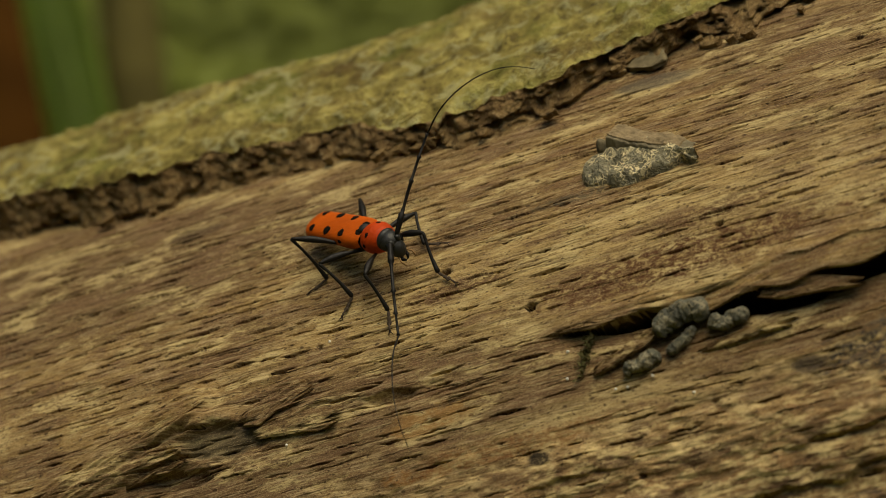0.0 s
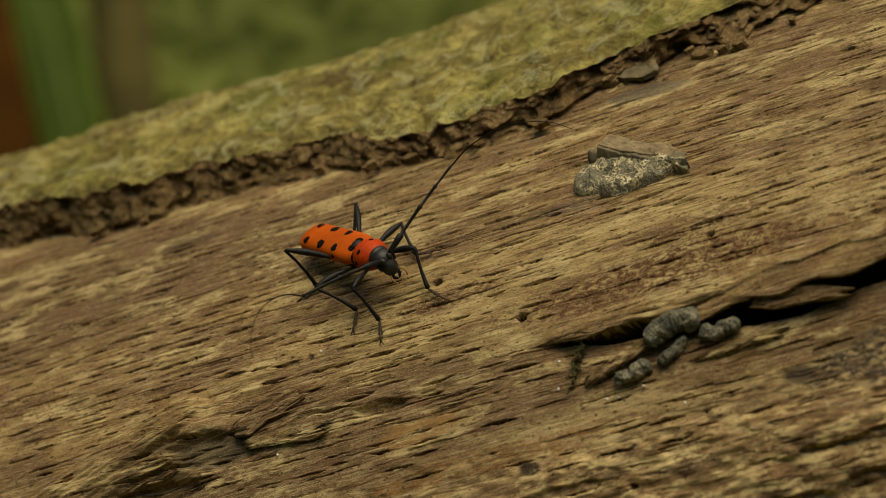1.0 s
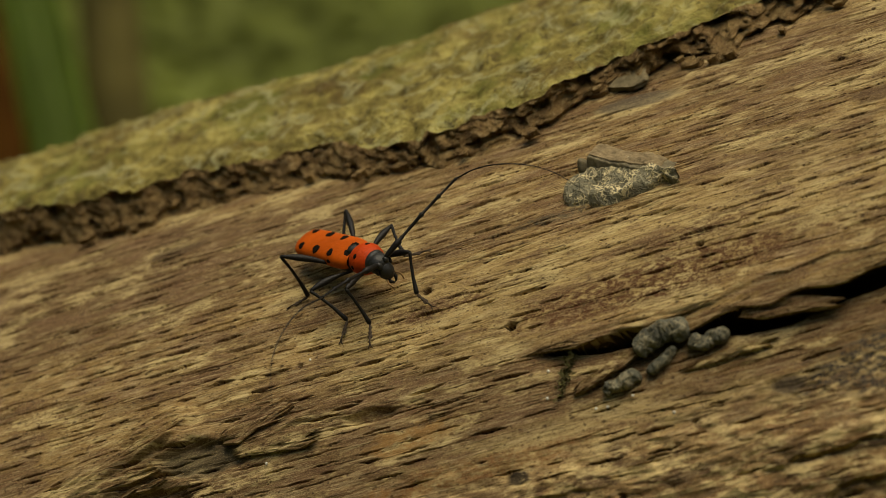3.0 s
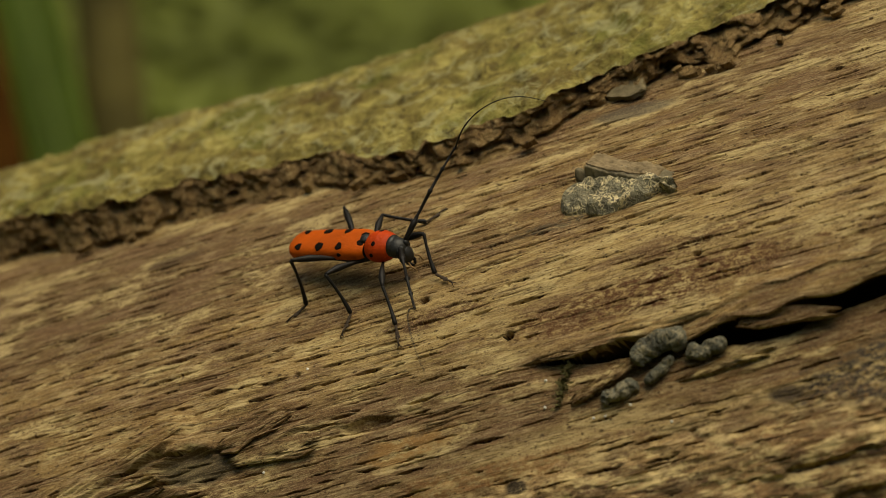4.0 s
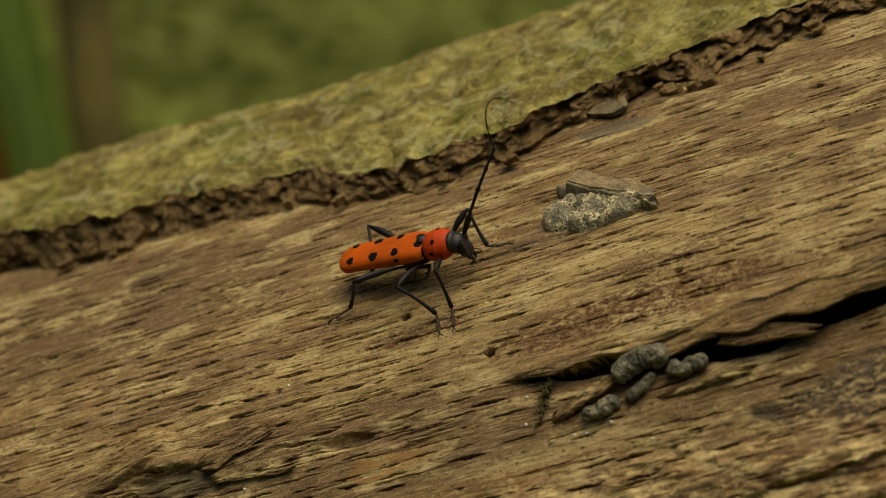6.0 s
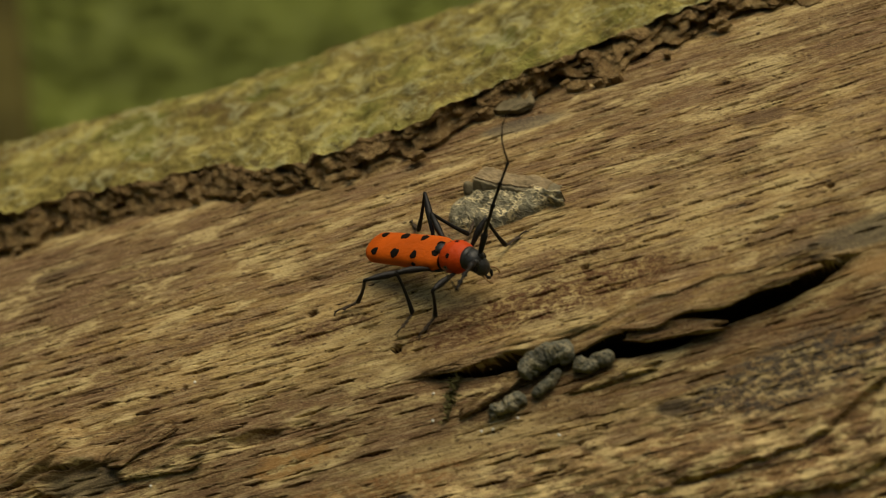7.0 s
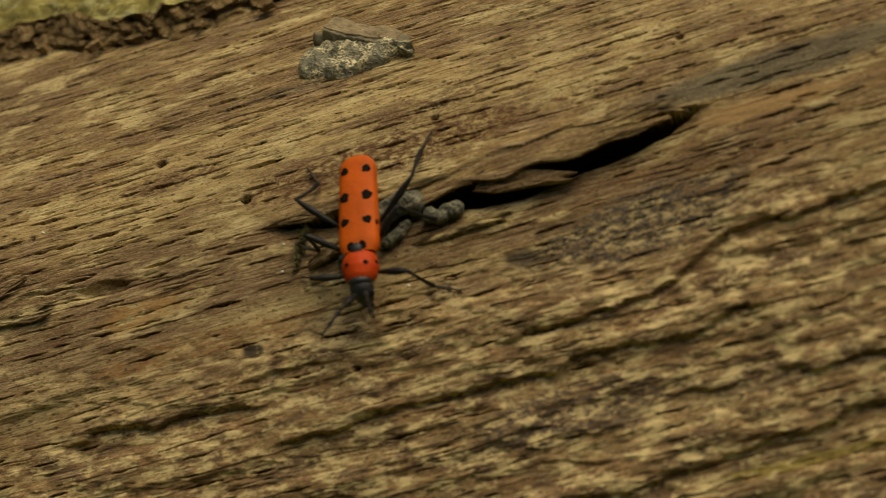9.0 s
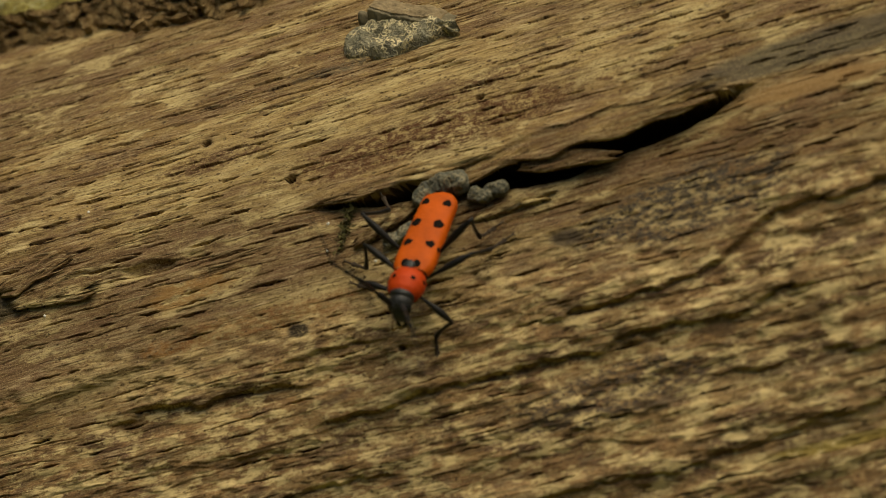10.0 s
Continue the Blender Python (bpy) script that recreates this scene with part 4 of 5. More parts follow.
def moss_strand():
    rng = random.Random(9)
    bm = bmesh.new()
    for k in range(150):
        t = rng.random()
        m = log_frame((20.6 - 2.6 * t + rng.gauss(0, 0.35)) * MM, (21.6 + 6.0 * t) * MM, rng.uniform(-1.0, -0.1 + 0.5 * t) * MM, rng.uniform(0, 360)) @ pose(0, 0, 0, rng.uniform(0, 60), rng.uniform(-60, 0), 0)
        n, w = rng.uniform(0.5, 1.1) * MM, rng.uniform(0.08, 0.16) * MM
        vs = [bm.verts.new(m @ Vector(c)) for c in ((0, -w, 0), (0, w, 0), (n * 0.6, w * 0.8, w), (n, 0, 0), (n * 0.6, -w * 0.8, w))]
        bm.faces.new((vs[0], vs[1], vs[2], vs[4]))
        bm.faces.new((vs[4], vs[2], vs[3]))
    tagged(part("moss_strand", bm, MOSS), "small strand of dull olive moss on wood", "moss")


def chip(x, l, h, sx, sl, sh, turn, seed, name, mat, label):
    """A broken flake: an uneven polygon with rough faces."""
    rng = random.Random(int(seed * 10))
    bm = bmesh.new()
    bmesh.ops.create_icosphere(bm, subdivisions=4, radius=1)
    cuts = [(math.cos(a), math.sin(a), rng.uniform(0.55, 1.0)) for a in (2 * math.pi * (i + rng.uniform(-0.3, 0.3)) / 6 for i in range(6))]
    for v in bm.verts:
        n = v.co.normalized()
        k = min(d / max(0.05, n.x * c + n.y * s) for c, s, d in cuts if n.x * c + n.y * s > 0.05) if math.hypot(n.x, n.y) > 0.1 else 1.0
        k = min(k, 1.25)
        z = math.copysign(min(abs(n.z) * 1.6, 0.7), n.z)
        q = Vector((n.x * k, n.y * k, z))
        v.co = q * (1 + 0.10 * noise.noise(q * 2.2 + Vector((seed, 0, 0))) + 0.10 * noise.noise(q * 6 + Vector((0, seed, 0))) + 0.05 * noise.noise(q * 14))
    bm.transform(log_frame(x * MM, l * MM, h * MM, turn) @ pose(0, 0, 0, 8, -6, 0) @ Matrix.Diagonal((sx * MM, sl * MM, sh * MM, 1)))
    return part(name, bm, mat, LOG if name == "bark_chip" else None, label)


MOSS = plain("dull_moss", (0.085, 0.075, 0.025), 0.9, 0.5, 900.0, 0.2, 0.0002)
CRUST_BROWN = plain("brown_crust", (0.215, 0.160, 0.088), 0.9, 0.45, 700.0, 0.2, 0.0004)
CRUST_DARK = plain("dark_grey_crust", (0.150, 0.125, 0.075), 0.85, 0.5, 700.0, 0.2, 0.0004)
SLATE = plain("grey_flake", (0.150, 0.120, 0.066), 0.9, 0.6, 420.0, 0.2, 0.0012)
GRAIN = plain("pale_grain", (0.62, 0.60, 0.52), 0.25, 0.2, 900.0, 0.5, 0.00005)
grey_lump()
frass()
moss_strand()
tagged(chip(29.8, -29.4, 0.8, 3.4, 2.6, 0.6, -10, 2.0, "bark_flake", SLATE, ""), "thin grey-brown flake leaning under the bark edge", "flake")
rng = random.Random(21)
for k in range(20):
    x = rng.uniform(18, 62) if k < 12 else rng.uniform(-80, 20)
    chip(x, float(edge_l(np.array([x * MM]))[0]) * 1e3 - rng.uniform(-0.6, 1.2), rng.uniform(0.1, 1.6), rng.uniform(0.5, 1.9), rng.uniform(0.4, 1.0), rng.uniform(0.4, 0.9), rng.uniform(-30, 30), k * 1.7, "bark_chip", FLESH, "")
for k, (x, l) in enumerate(((17.2, 23.3), (22.8, 30.2), (24.4, 30.4), (16.5, 27.0), (-24.5, 25.0), (-17, 11.0), (33, 33.5), (28, 29.8))):
    b = nodule(x, l, 0.0, 0.20, 0.17, 0.17, 20 * k, k + 0.5)
    tagged(part("sand_grain", b, GRAIN), "tiny pale sand grain on the wood", "grain", "sand grains")


def crumbs():
    rng = np.random.RandomState(33)
    n = 900
    c = np.stack([rng.uniform(-80, 120, n), rng.uniform(-24, 78, n)], -1)
    tet = np.array([(1, 1, 1), (1, -1, -1), (-1, 1, -1), (-1, -1, 1)]) / 1.7
    size = rng.uniform(0.05, 0.20, n)[:, None, None] * (1 + 0.6 * rng.uniform(-1, 1, (n, 4, 1)))
    p = tet[None] * size
    x, l = c[:, None, 0] + p[..., 0] * 1.5, c[:, None, 1] + p[..., 1]
    verts = on_log(x * MM, l * MM, p[..., 2] * MM - 0.0002).reshape(-1, 3)
    f = (np.arange(n)[:, None, None] * 4 + np.array([(0, 1, 2), (0, 3, 1), (0, 2, 3), (1, 3, 2)])[None]).reshape(-1, 3)
    me = mesh_of("wood_crumbs", verts, f, False)
    tagged(part("wood_crumbs", me, FLESH), "fine dark crumbs scattered over bare wood", "crumbs", kind="stuff")


crumbs()

# ------------------------------------------------------------------ the beetle, built in millimetres: x ahead, y to its left, z up
UNIT = 0.00105


def shell_material(name, colour, rough, spec=0.16):
    n = Nodes(name, rough, spec)
    w = n.coords()
    f = n.noise(w, 2500, 3, 0.6)
    b = n.noise(w, 350, 3, 0.6)
    dark = tuple(c * 0.72 for c in colour)
    n.colour(n.ramp(b, (0.3, dark), (0.65, colour)))
    n.gloss(f, rough - 0.08, rough + 0.12)
    n.bump(n.mix(0.5, f, n.noise(w, 1100, 4, 0.7)), 0.7, 0.00022)
    return n.mat


ORANGE = shell_material("orange_shell", (0.50, 0.083, 0.005), 0.6)
RED = shell_material("red_shell", (0.46, 0.045, 0.005), 0.55)
BLACK = shell_material("black_shell", (0.009, 0.0075, 0.006), 0.50, 0.22)
VELVET = shell_material("black_velvet", (0.010, 0.007, 0.005), 0.8, 0.05)
GREY = shell_material("grey_hair", (0.020, 0.020, 0.018), 0.45, 0.32)
DUST = shell_material("brown_foot", (0.055, 0.038, 0.024), 0.65)
EYE_BLACK = shell_material("eye_black", (0.010, 0.011, 0.012), 0.22)
PALE = shell_material("pale_mouth", (0.30, 0.17, 0.07), 0.5)


def tube(points, radii, sides=12, flat=1.0):
    """A closed limb through points (x, y, z) in millimetres, lying roughly along x."""
    bm = bmesh.new()
    rings = []
    for k, (p, r) in enumerate(zip(points, radii)):
        a, b = Vector(points[max(0, k - 1)]), Vector(points[min(len(points) - 1, k + 1)])
        d = (b - a).normalized()
        side = d.cross(Vector((0, 0, 1))) if abs(d.z) < 0.95 else Vector((0, 1, 0))
        side.normalize()
        up = side.cross(d)
        c = Vector(p)
        rings.append([bm.verts.new((c + r * (math.cos(q) * side + flat * math.sin(q) * up)) * UNIT) for q in (2 * math.pi * i / sides for i in range(sides))])
    for a, b in zip(rings, rings[1:]):
        for i in range(sides):
            bm.faces.new((a[i], a[(i + 1) % sides], b[(i + 1) % sides], b[i]))
    bm.faces.new(rings[0][::-1])
    bm.faces.new(rings[-1])
    bmesh.ops.recalc_face_normals(bm, faces=bm.faces[:])
    return bm


def ball(centre, radii, turn=(0, 0, 0), seg=20):
    bm = bmesh.new()
    bmesh.ops.create_uvsphere(bm, u_segments=seg, v_segments=seg * 2 // 3, radius=UNIT)
    bm.transform(pose(*(c * UNIT for c in centre), *turn) @ Matrix.Diagonal((*radii, 1)))
    return bm


def joined(*meshes):
    out = bmesh.new()
    for b in meshes:
        me = bpy.data.meshes.new("tmp")
        b.to_mesh(me)
        b.free()
        out.from_mesh(me)
        bpy.data.meshes.remove(me)
    return out


def wing_point(u, v, side, lift=0.0):
    """A place on a wing case: u from shoulder to tip, v from the seam to the outer edge."""
    x = 3.3 - 13.5 * u
    w = float(np.interp(u, (0, 0.06, 0.15, 0.5, 0.8, 1.0), (2.1, 2.5, 2.62, 2.48, 2.4, 2.3)))
    top = float(np.interp(u, (0, 0.1, 0.3, 0.7, 1.0), (1.35, 1.55, 1.58, 1.45, 1.2)))
    low = -0.05
    if u > 0.86:
        k = math.sqrt(max(0.0, 1 - ((u - 0.86) / 0.14) ** 2))
        w, top, low = w * (0.30 + 0.70 * k), low + (top - low) * (0.55 + 0.45 * k), low + 0.25 * (1 - k)
    q = v * math.pi / 2
    y = w * math.sin(q) ** 0.85
    z = low + (top - low) * math.cos(q) ** 0.62
    n = Vector((0, math.sin(q), math.cos(q) + 0.15)).normalized()
    return (Vector((x, y, z)) + n * lift) * UNIT * 1.0 if side > 0 else Vector((x, -y, z)) * UNIT + Vector((n.x, -n.y, n.z)) * lift * UNIT


def wing_case(side):
    bm = bmesh.new()
    us = [0.5 - 0.5 * math.cos(math.pi * k / 44) for k in range(45)]
    rows = [[bm.verts.new(wing_point(u, k / 18, side)) for k in range(19)] for u in us]
    for a, b in zip(rows, rows[1:]):
        for i in range(18):
            bm.faces.new((a[i], b[i], b[i + 1], a[i + 1]) if side > 0 else (a[i], a[i + 1], b[i + 1], b[i]))
    bmesh.ops.recalc_face_normals(bm, faces=bm.faces[:])
    return bm


def spot(side, u0, v0, ru, rv):
    bm = bmesh.new()
    mid = bm.verts.new(wing_point(u0, v0, side, 0.05))
    rings = []
    for r in (0.35, 0.7, 0.92, 1.0):
        ring = []
        for k in range(20):
            a = 2 * math.pi * k / 20
            wob = 1 + 0.10 * math.sin(3 * a + u0 * 40) + 0.06 * math.sin(5 * a + v0 * 20)
            cu, cv = ru * r * wob * math.cos(a), rv * r * wob * math.sin(a)
            ring.append(bm.verts.new(wing_point(min(0.99, max(0.01, u0 + cu)), min(1, max(0.03, v0 + cv)), side, 0.05 if r < 0.99 else -0.02)))
        rings.append(ring)
    for i in range(20):
        bm.faces.new((mid, rings[0][i], rings[0][(i + 1) % 20]))
        for a, b in zip(rings, rings[1:]):
            bm.faces.new((a[i], b[i], b[(i + 1) % 20], a[(i + 1) % 20]))
    bmesh.ops.recalc_face_normals(bm, faces=bm.faces[:])
    return bm


def pronotum_point(k, q, lift=0.0):
    x = 3.3 + 3.7 * k
    w = float(np.interp(k, (0, 0.06, 0.3, 0.55, 0.85, 1.0), (1.6, 1.95, 2.30, 2.35, 2.0, 1.6))) + lift
    return Vector((x, w * math.cos(q), 0.05 + 0.84 * w * math.sin(q))) * UNIT


def pronotum():
    bm = bmesh.new()
    rows = [[bm.verts.new(pronotum_point(k / 24, 2 * math.pi * i / 40)) for i in range(40)] for k in range(25)]
    for a, b in zip(rows, rows[1:]):
        for i in range(40):
            bm.faces.new((a[i], a[(i + 1) % 40], b[(i + 1) % 40], b[i]))
    bm.faces.new(rows[0][::-1])
    bm.faces.new(rows[-1])
    bmesh.ops.recalc_face_normals(bm, faces=bm.faces[:])
    return bm


def dot(k0, q0, r):
    bm = bmesh.new()
    rings = []
    mid = bm.verts.new(pronotum_point(k0, q0, 0.05))
    for f in (0.5, 0.9, 1.0):
        rings.append([bm.verts.new(pronotum_point(k0 + f * r / 4.1 * math.cos(a), q0 + f * r / 2.1 * math.sin(a), 0.05 if f < 0.95 else -0.02)) for a in (2 * math.pi * i / 14 for i in range(14))])
    for i in range(14):
        bm.faces.new((mid, rings[0][i], rings[0][(i + 1) % 14]))
        for a, b in zip(rings, rings[1:]):
            bm.faces.new((a[i], b[i], b[(i + 1) % 14], a[(i + 1) % 14]))
    bmesh.ops.recalc_face_normals(bm, faces=bm.faces[:])
    return bm


beetle = tagged(new("longhorn_beetle"), "orange longhorn beetle with black spots and long antennae", "beetle")
for s in (1, -1):
    case = part("wing_case", wing_case(s), ORANGE, beetle, "orange wing case with black spots")
    for u0, v0, ru, rv in ((0.83, 0.38, 0.042, 0.19), (0.555, 0.38, 0.052, 0.22), (0.30, 0.36, 0.042, 0.18), (0.28, 0.80, 0.030, 0.10), (0.045, 0.16, 0.045, 0.15)):
        part("spot", spot(s, u0, v0, ru, rv), VELVET, case, "velvet black spot")
shield = part("pronotum", pronotum(), RED, beetle, "red-orange neck shield with small black dots")
for q in (58, 122, 14, 166):
    part("dot", dot(0.52 if 30 < q < 150 else 0.42, radians(q), 0.34), VELVET, shield)
part("scutellum", ball((3.15, 0, 1.45), (0.85, 0.75, 0.42), (0, 12, 0)), GREY, beetle, "small grey scutellum")
part("underbody", joined(ball((-2.6, 0, -0.25), (6.4, 2.0, 1.15)), ball((1.2, 0, -0.5), (3.2, 2.15, 1.6)), ball((5.0, 0, -0.7), (1.9, 1.6, 1.2))), BLACK, beetle, "black underside")
skull = joined(ball((6.9, 0, 0.1), (0.85, 1.62, 1.48)), ball((7.6, 0, 0.0), (1.45, 1.50, 1.35)), ball((8.6, 0, -0.75), (1.05, 1.15, 1.45), (0, -25, 0)), ball((8.65, 0.62, 0.6), (0.5, 0.42, 0.55)), ball((8.65, -0.62, 0.6), (0.5, 0.42, 0.55)))
head = part("head", skull, GREY, beetle, "grey-black head", Matrix.Translation((6.9 * UNIT, 0, 0)) @ Matrix.Rotation(radians(16), 4, "Y") @ Matrix.Translation((-6.9 * UNIT, 0, 0)))
for s in (1, -1):
    part("eye", ball((8.4, s * 1.08, 0.0), (0.46, 0.40, 0.78), (0, -15, s * 25)), EYE_BLACK, head, "glossy black eye")
    part("mandible", tube([(9.0, s * 0.55, -1.75), (9.5, s * 0.5, -2.15), (9.7, s * 0.2, -2.45), (9.65, s * 0.02, -2.6)], (0.3, 0.26, 0.16, 0.05), 8), BLACK, head)
    part("palp", tube([(9.2, s * 0.7, -1.5), (9.9, s * 1.1, -1.8), (10.3, s * 1.05, -2.2), (10.5, s * 0.9, -2.5)], (0.13, 0.11, 0.13, 0.07), 8), PALE, head, "pale jointed mouth feeler")


def femur_mesh(n):
    return tube([(n * k, 0, 0.05 * n * math.sin(math.pi * k)) for k in (0, 0.12, 0.3, 0.5, 0.68, 0.82, 0.93, 1.0)], [r * 0.44 for r in (0.40, 0.42, 0.56, 0.90, 1.10, 0.90, 0.60, 0.48)])


def tibia_mesh(n):
    return tube([(n * k, 0, -0.03 * n * math.sin(math.pi * k)) for k in (0, 0.05, 0.3, 0.6, 0.85, 0.96, 1.0)], [r * 0.5 for r in (0.44, 0.46, 0.40, 0.46, 0.60, 0.68, 0.40)])


def foot_mesh():
    pads = [ball((0.55, 0, 0), (0.62, 0.22, 0.16)), ball((1.30, 0, -0.02), (0.45, 0.26, 0.15)), ball((1.90, 0, -0.04), (0.40, 0.34, 0.14)), tube([(2.0, 0, 0), (2.7, 0, 0.12), (3.25, 0, 0.02)], (0.10, 0.11, 0.14), 8)]
    claws = [tube([(3.2, 0, 0), (3.5, s * 0.22, -0.05), (3.65, s * 0.34, -0.3)], (0.09, 0.07, 0.02), 6) for s in (1, -1)]
    return joined(*pads, *claws)


def antenna_mesh():
    xs, rs = [], []
    marks = [(0, 0.24), (0.6, 0.34), (2.2, 0.42), (3.0, 0.46), (3.15, 0.26), (3.6, 0.28), (3.8, 0.20), (7.1, 0.24), (7.5, 0.40), (7.7, 0.20), (10.4, 0.20), (10.8, 0.34), (11.0, 0.16), (13.6, 0.17), (14.0, 0.25)]
    return tube([(x, 0, 0.25 * math.sin(math.pi * x / 14)) for x, r in marks], [r for x, r in marks], 10)


def whip_mesh():
    n, pts, rs = 40, [], []
    for k in range(n + 1):
        t = k / n
        z = 3.6 * (math.sin(math.pi * t ** 1.25)) * (1 - 0.15 * t)
        pts.append((18.5 * (t - 0.06 * math.sin(2 * math.pi * t)), 0, z))
        node = 0.06 if k % 6 == 0 and 0 < k < n else 0.0
        rs.append(0.115 - 0.075 * t + node * (1 - t))
    return tube(pts, rs, 8)


# leg: hip (x, y, z), thigh and shin lengths, the way its knee points
LEGS = {}
for s, side in ((1, "left"), (-1, "right")):
    for place, hip, thigh, shin, knee in (("hind", (-0.6, 1.3, -1.5), 8.4, 7.4, (-0.62, 0.85, 0.45)), ("middle", (2.6, 1.4, -1.3), 6.6, 6.2, (-0.35, 0.78, 0.5)), ("front", (5.4, 1.2, -1.2), 5.4, 5.6, (0.25, 0.75, 0.75))):
        if s > 0 and place == "middle":
            knee = (-0.55, 0.70, 0.10)
        bits = (part("thigh", femur_mesh(thigh), BLACK, beetle), part("shin", tibia_mesh(shin), BLACK, beetle), part("foot", foot_mesh(), DUST, beetle, "dusty brown foot with two claws"))
        LEGS[side, place] = (Vector((hip[0], s * hip[1], hip[2])) * UNIT, thigh * UNIT, shin * UNIT, Vector((knee[0], s * knee[1], knee[2])), bits)
FEELERS = {}
for s, side in ((1, "left"), (-1, "right")):
    FEELERS[side] = (Vector((8.75, s * 0.65, 0.35)) * UNIT, part("antenna", antenna_mesh(), BLACK, beetle, "black jointed antenna"), part("antenna_whip", whip_mesh(), BLACK, beetle, "thin curved antenna end"))


# ------------------------------------------------------------------ how the beetle walks
# seconds, millimetres along and down the trunk and out of it, heading and pitch in degrees
BODY = (
    (0.0, -11.5, -3.5, 4.3, -40.9, 8), (0.5, -11.7, -3.4, 4.2, -42.8, 7.2), (1.0, -11.2, -2.5, 4.1, -43.6, 7.4), (1.5, -11.0, -1.9, 4.2, -43.4, 7.5), (2.0, -10.9, -1.7, 4.3, -44.2, 8.6),
    (2.7, -10.6, -1.9, 4.3, -45, 8.8), (3.8, -8.8, -5.7, 4.3, -28, 1.4), (4.0, -9.0, -5.6, 4.3, -25.5, 1.2), (4.5, -8.9, -6.7, 4.2, -18.8, 1.5), (5.0, -6.6, -7.1, 4.1, -5.5, -5),
    (5.2, -4.9, -6.5, 4.1, -7, -3.5), (6.3, 5.9, -1.8, 4.3, -19, 6.4), (6.5, 9.9, 0.6, 4.5, -24.8, 7.4), (7.0, 19.6, 4.5, 4.2, -33.5, 6.7), (7.5, 29.5, 11.6, 4.6, -51.5, 1.6),
    (8.0, 32.5, 18.5, 5.2, -81.2, 9.8), (8.5, 29.8, 20.8, 4.6, -94.1, 7.6), (9.0, 29.2, 26.3, 4.6, -95.8, 7.9), (9.25, 30.6, 26.2, 5.0, -89, 16), (9.5, 32.1, 26.2, 5.6, -81.7, 24.8), (10.0, 30.3, 32.8, 5.6, -110.6, 30.5),
)
# seconds and millimetres along and down the trunk at which each foot stands
STEPS = {
    ("right", "hind"): ((0, -17.6, -0.5), (5.1, -17.4, -0.7), (5.5, -12, 0), (5.8, -8, 0.4), (6.3, -7.4, 0.4), (6.5, 1.7, 2.4), (6.7, 4, 4), (7, 7.6, 5.8), (7.5, 16.9, 10.9), (8, 24.3, 15.4), (8.5, 21.5, 14), (9, 23.3, 16.2), (9.5, 23.0, 19.1), (10, 26, 24)),
    ("right", "middle"): ((0, -13.4, 4.6), (0.5, -11.4, 5.9), (3.8, -11, 6.4), (4, -10.3, 3.7), (4.3, -7.5, 4), (5.2, -7.1, 4.9), (5.6, -1, 6), (6, 5.5, 6.5), (6.4, 6.2, 7), (6.8, 15, 11), (7.1, 16.6, 11.8), (7.5, 24.4, 16.8), (8, 23.2, 19.4), (8.5, 21, 21.5), (9, 22.1, 25.8), (9.5, 24.1, 29.2), (10, 21.5, 31)),
    ("right", "front"): ((0, -7.8, 9.2), (2.8, -7.8, 9.3), (3.6, -3.7, 7.8), (4, -3.4, 8.3), (4.4, -2.6, 4.4), (4.8, 0.8, 5.4), (5.3, 0.8, 5.3), (5.7, 7.5, 6.2), (6.3, 8.1, 6.3), (6.5, 15.1, 10.8), (7, 18.8, 12.2), (7.5, 23.7, 18.1), (8, 25, 26.4), (8.5, 24.2, 27), (9, 22.3, 29.8), (9.5, 22.6, 31), (10, 21.8, 34)),
    ("left", "front"): ((0, -0.3, 5), (0.5, -0.5, 6.1), (2.9, -0.5, 6.1), (3.7, 2.3, 0.8), (4.6, 2.5, 0.9), (5, 4.4, -7), (5.2, 6.7, -6), (5.7, 10, -4), (6.2, 15.9, -1.7), (6.5, 19, -1), (7, 29.4, 3.4), (7.5, 40.1, 12.3), (8, 40, 22), (8.5, 36, 28.5), (9, 36.5, 34.7), (9.5, 37, 34.4), (10, 28.9, 42.3)),
    ("left", "middle"): ((0, -2.6, -1.5), (2.8, -2.6, -1.3), (3.7, 0, -9.2), (4, 0.3, -11.3), (5.1, 0.3, -11.5), (5.6, 3, -6), (6.3, 6.2, 0), (6.5, 7.2, 0.4), (6.75, 16, -1), (7, 24, -1), (7.5, 38.2, 8.7), (8, 41.2, 18), (8.5, 38.5, 20.5), (9, 38.5, 26), (9.5, 40, 27), (10, 38.5, 33)),
    ("left", "hind"): ((0, -12.6, -5.9), (0.6, -12.6, -5.7), (2.8, -12.4, -4.9), (3.7, -10.4, -8.6), (4.6, -10.0, -8.8), (5.2, -9.6, -9.0), (5.7, -6, -6), (6.3, -2, -1.6), (6.5, -0.2, -0.6), (6.75, 8, -3), (7, 16.4, -5), (7.5, 27.8, 2.1), (8, 33.5, 0.2), (8.5, 37, 15.5), (9, 37.9, 15.6), (9.5, 38.3, 14.9), (10, 37.4, 31.1)),
}
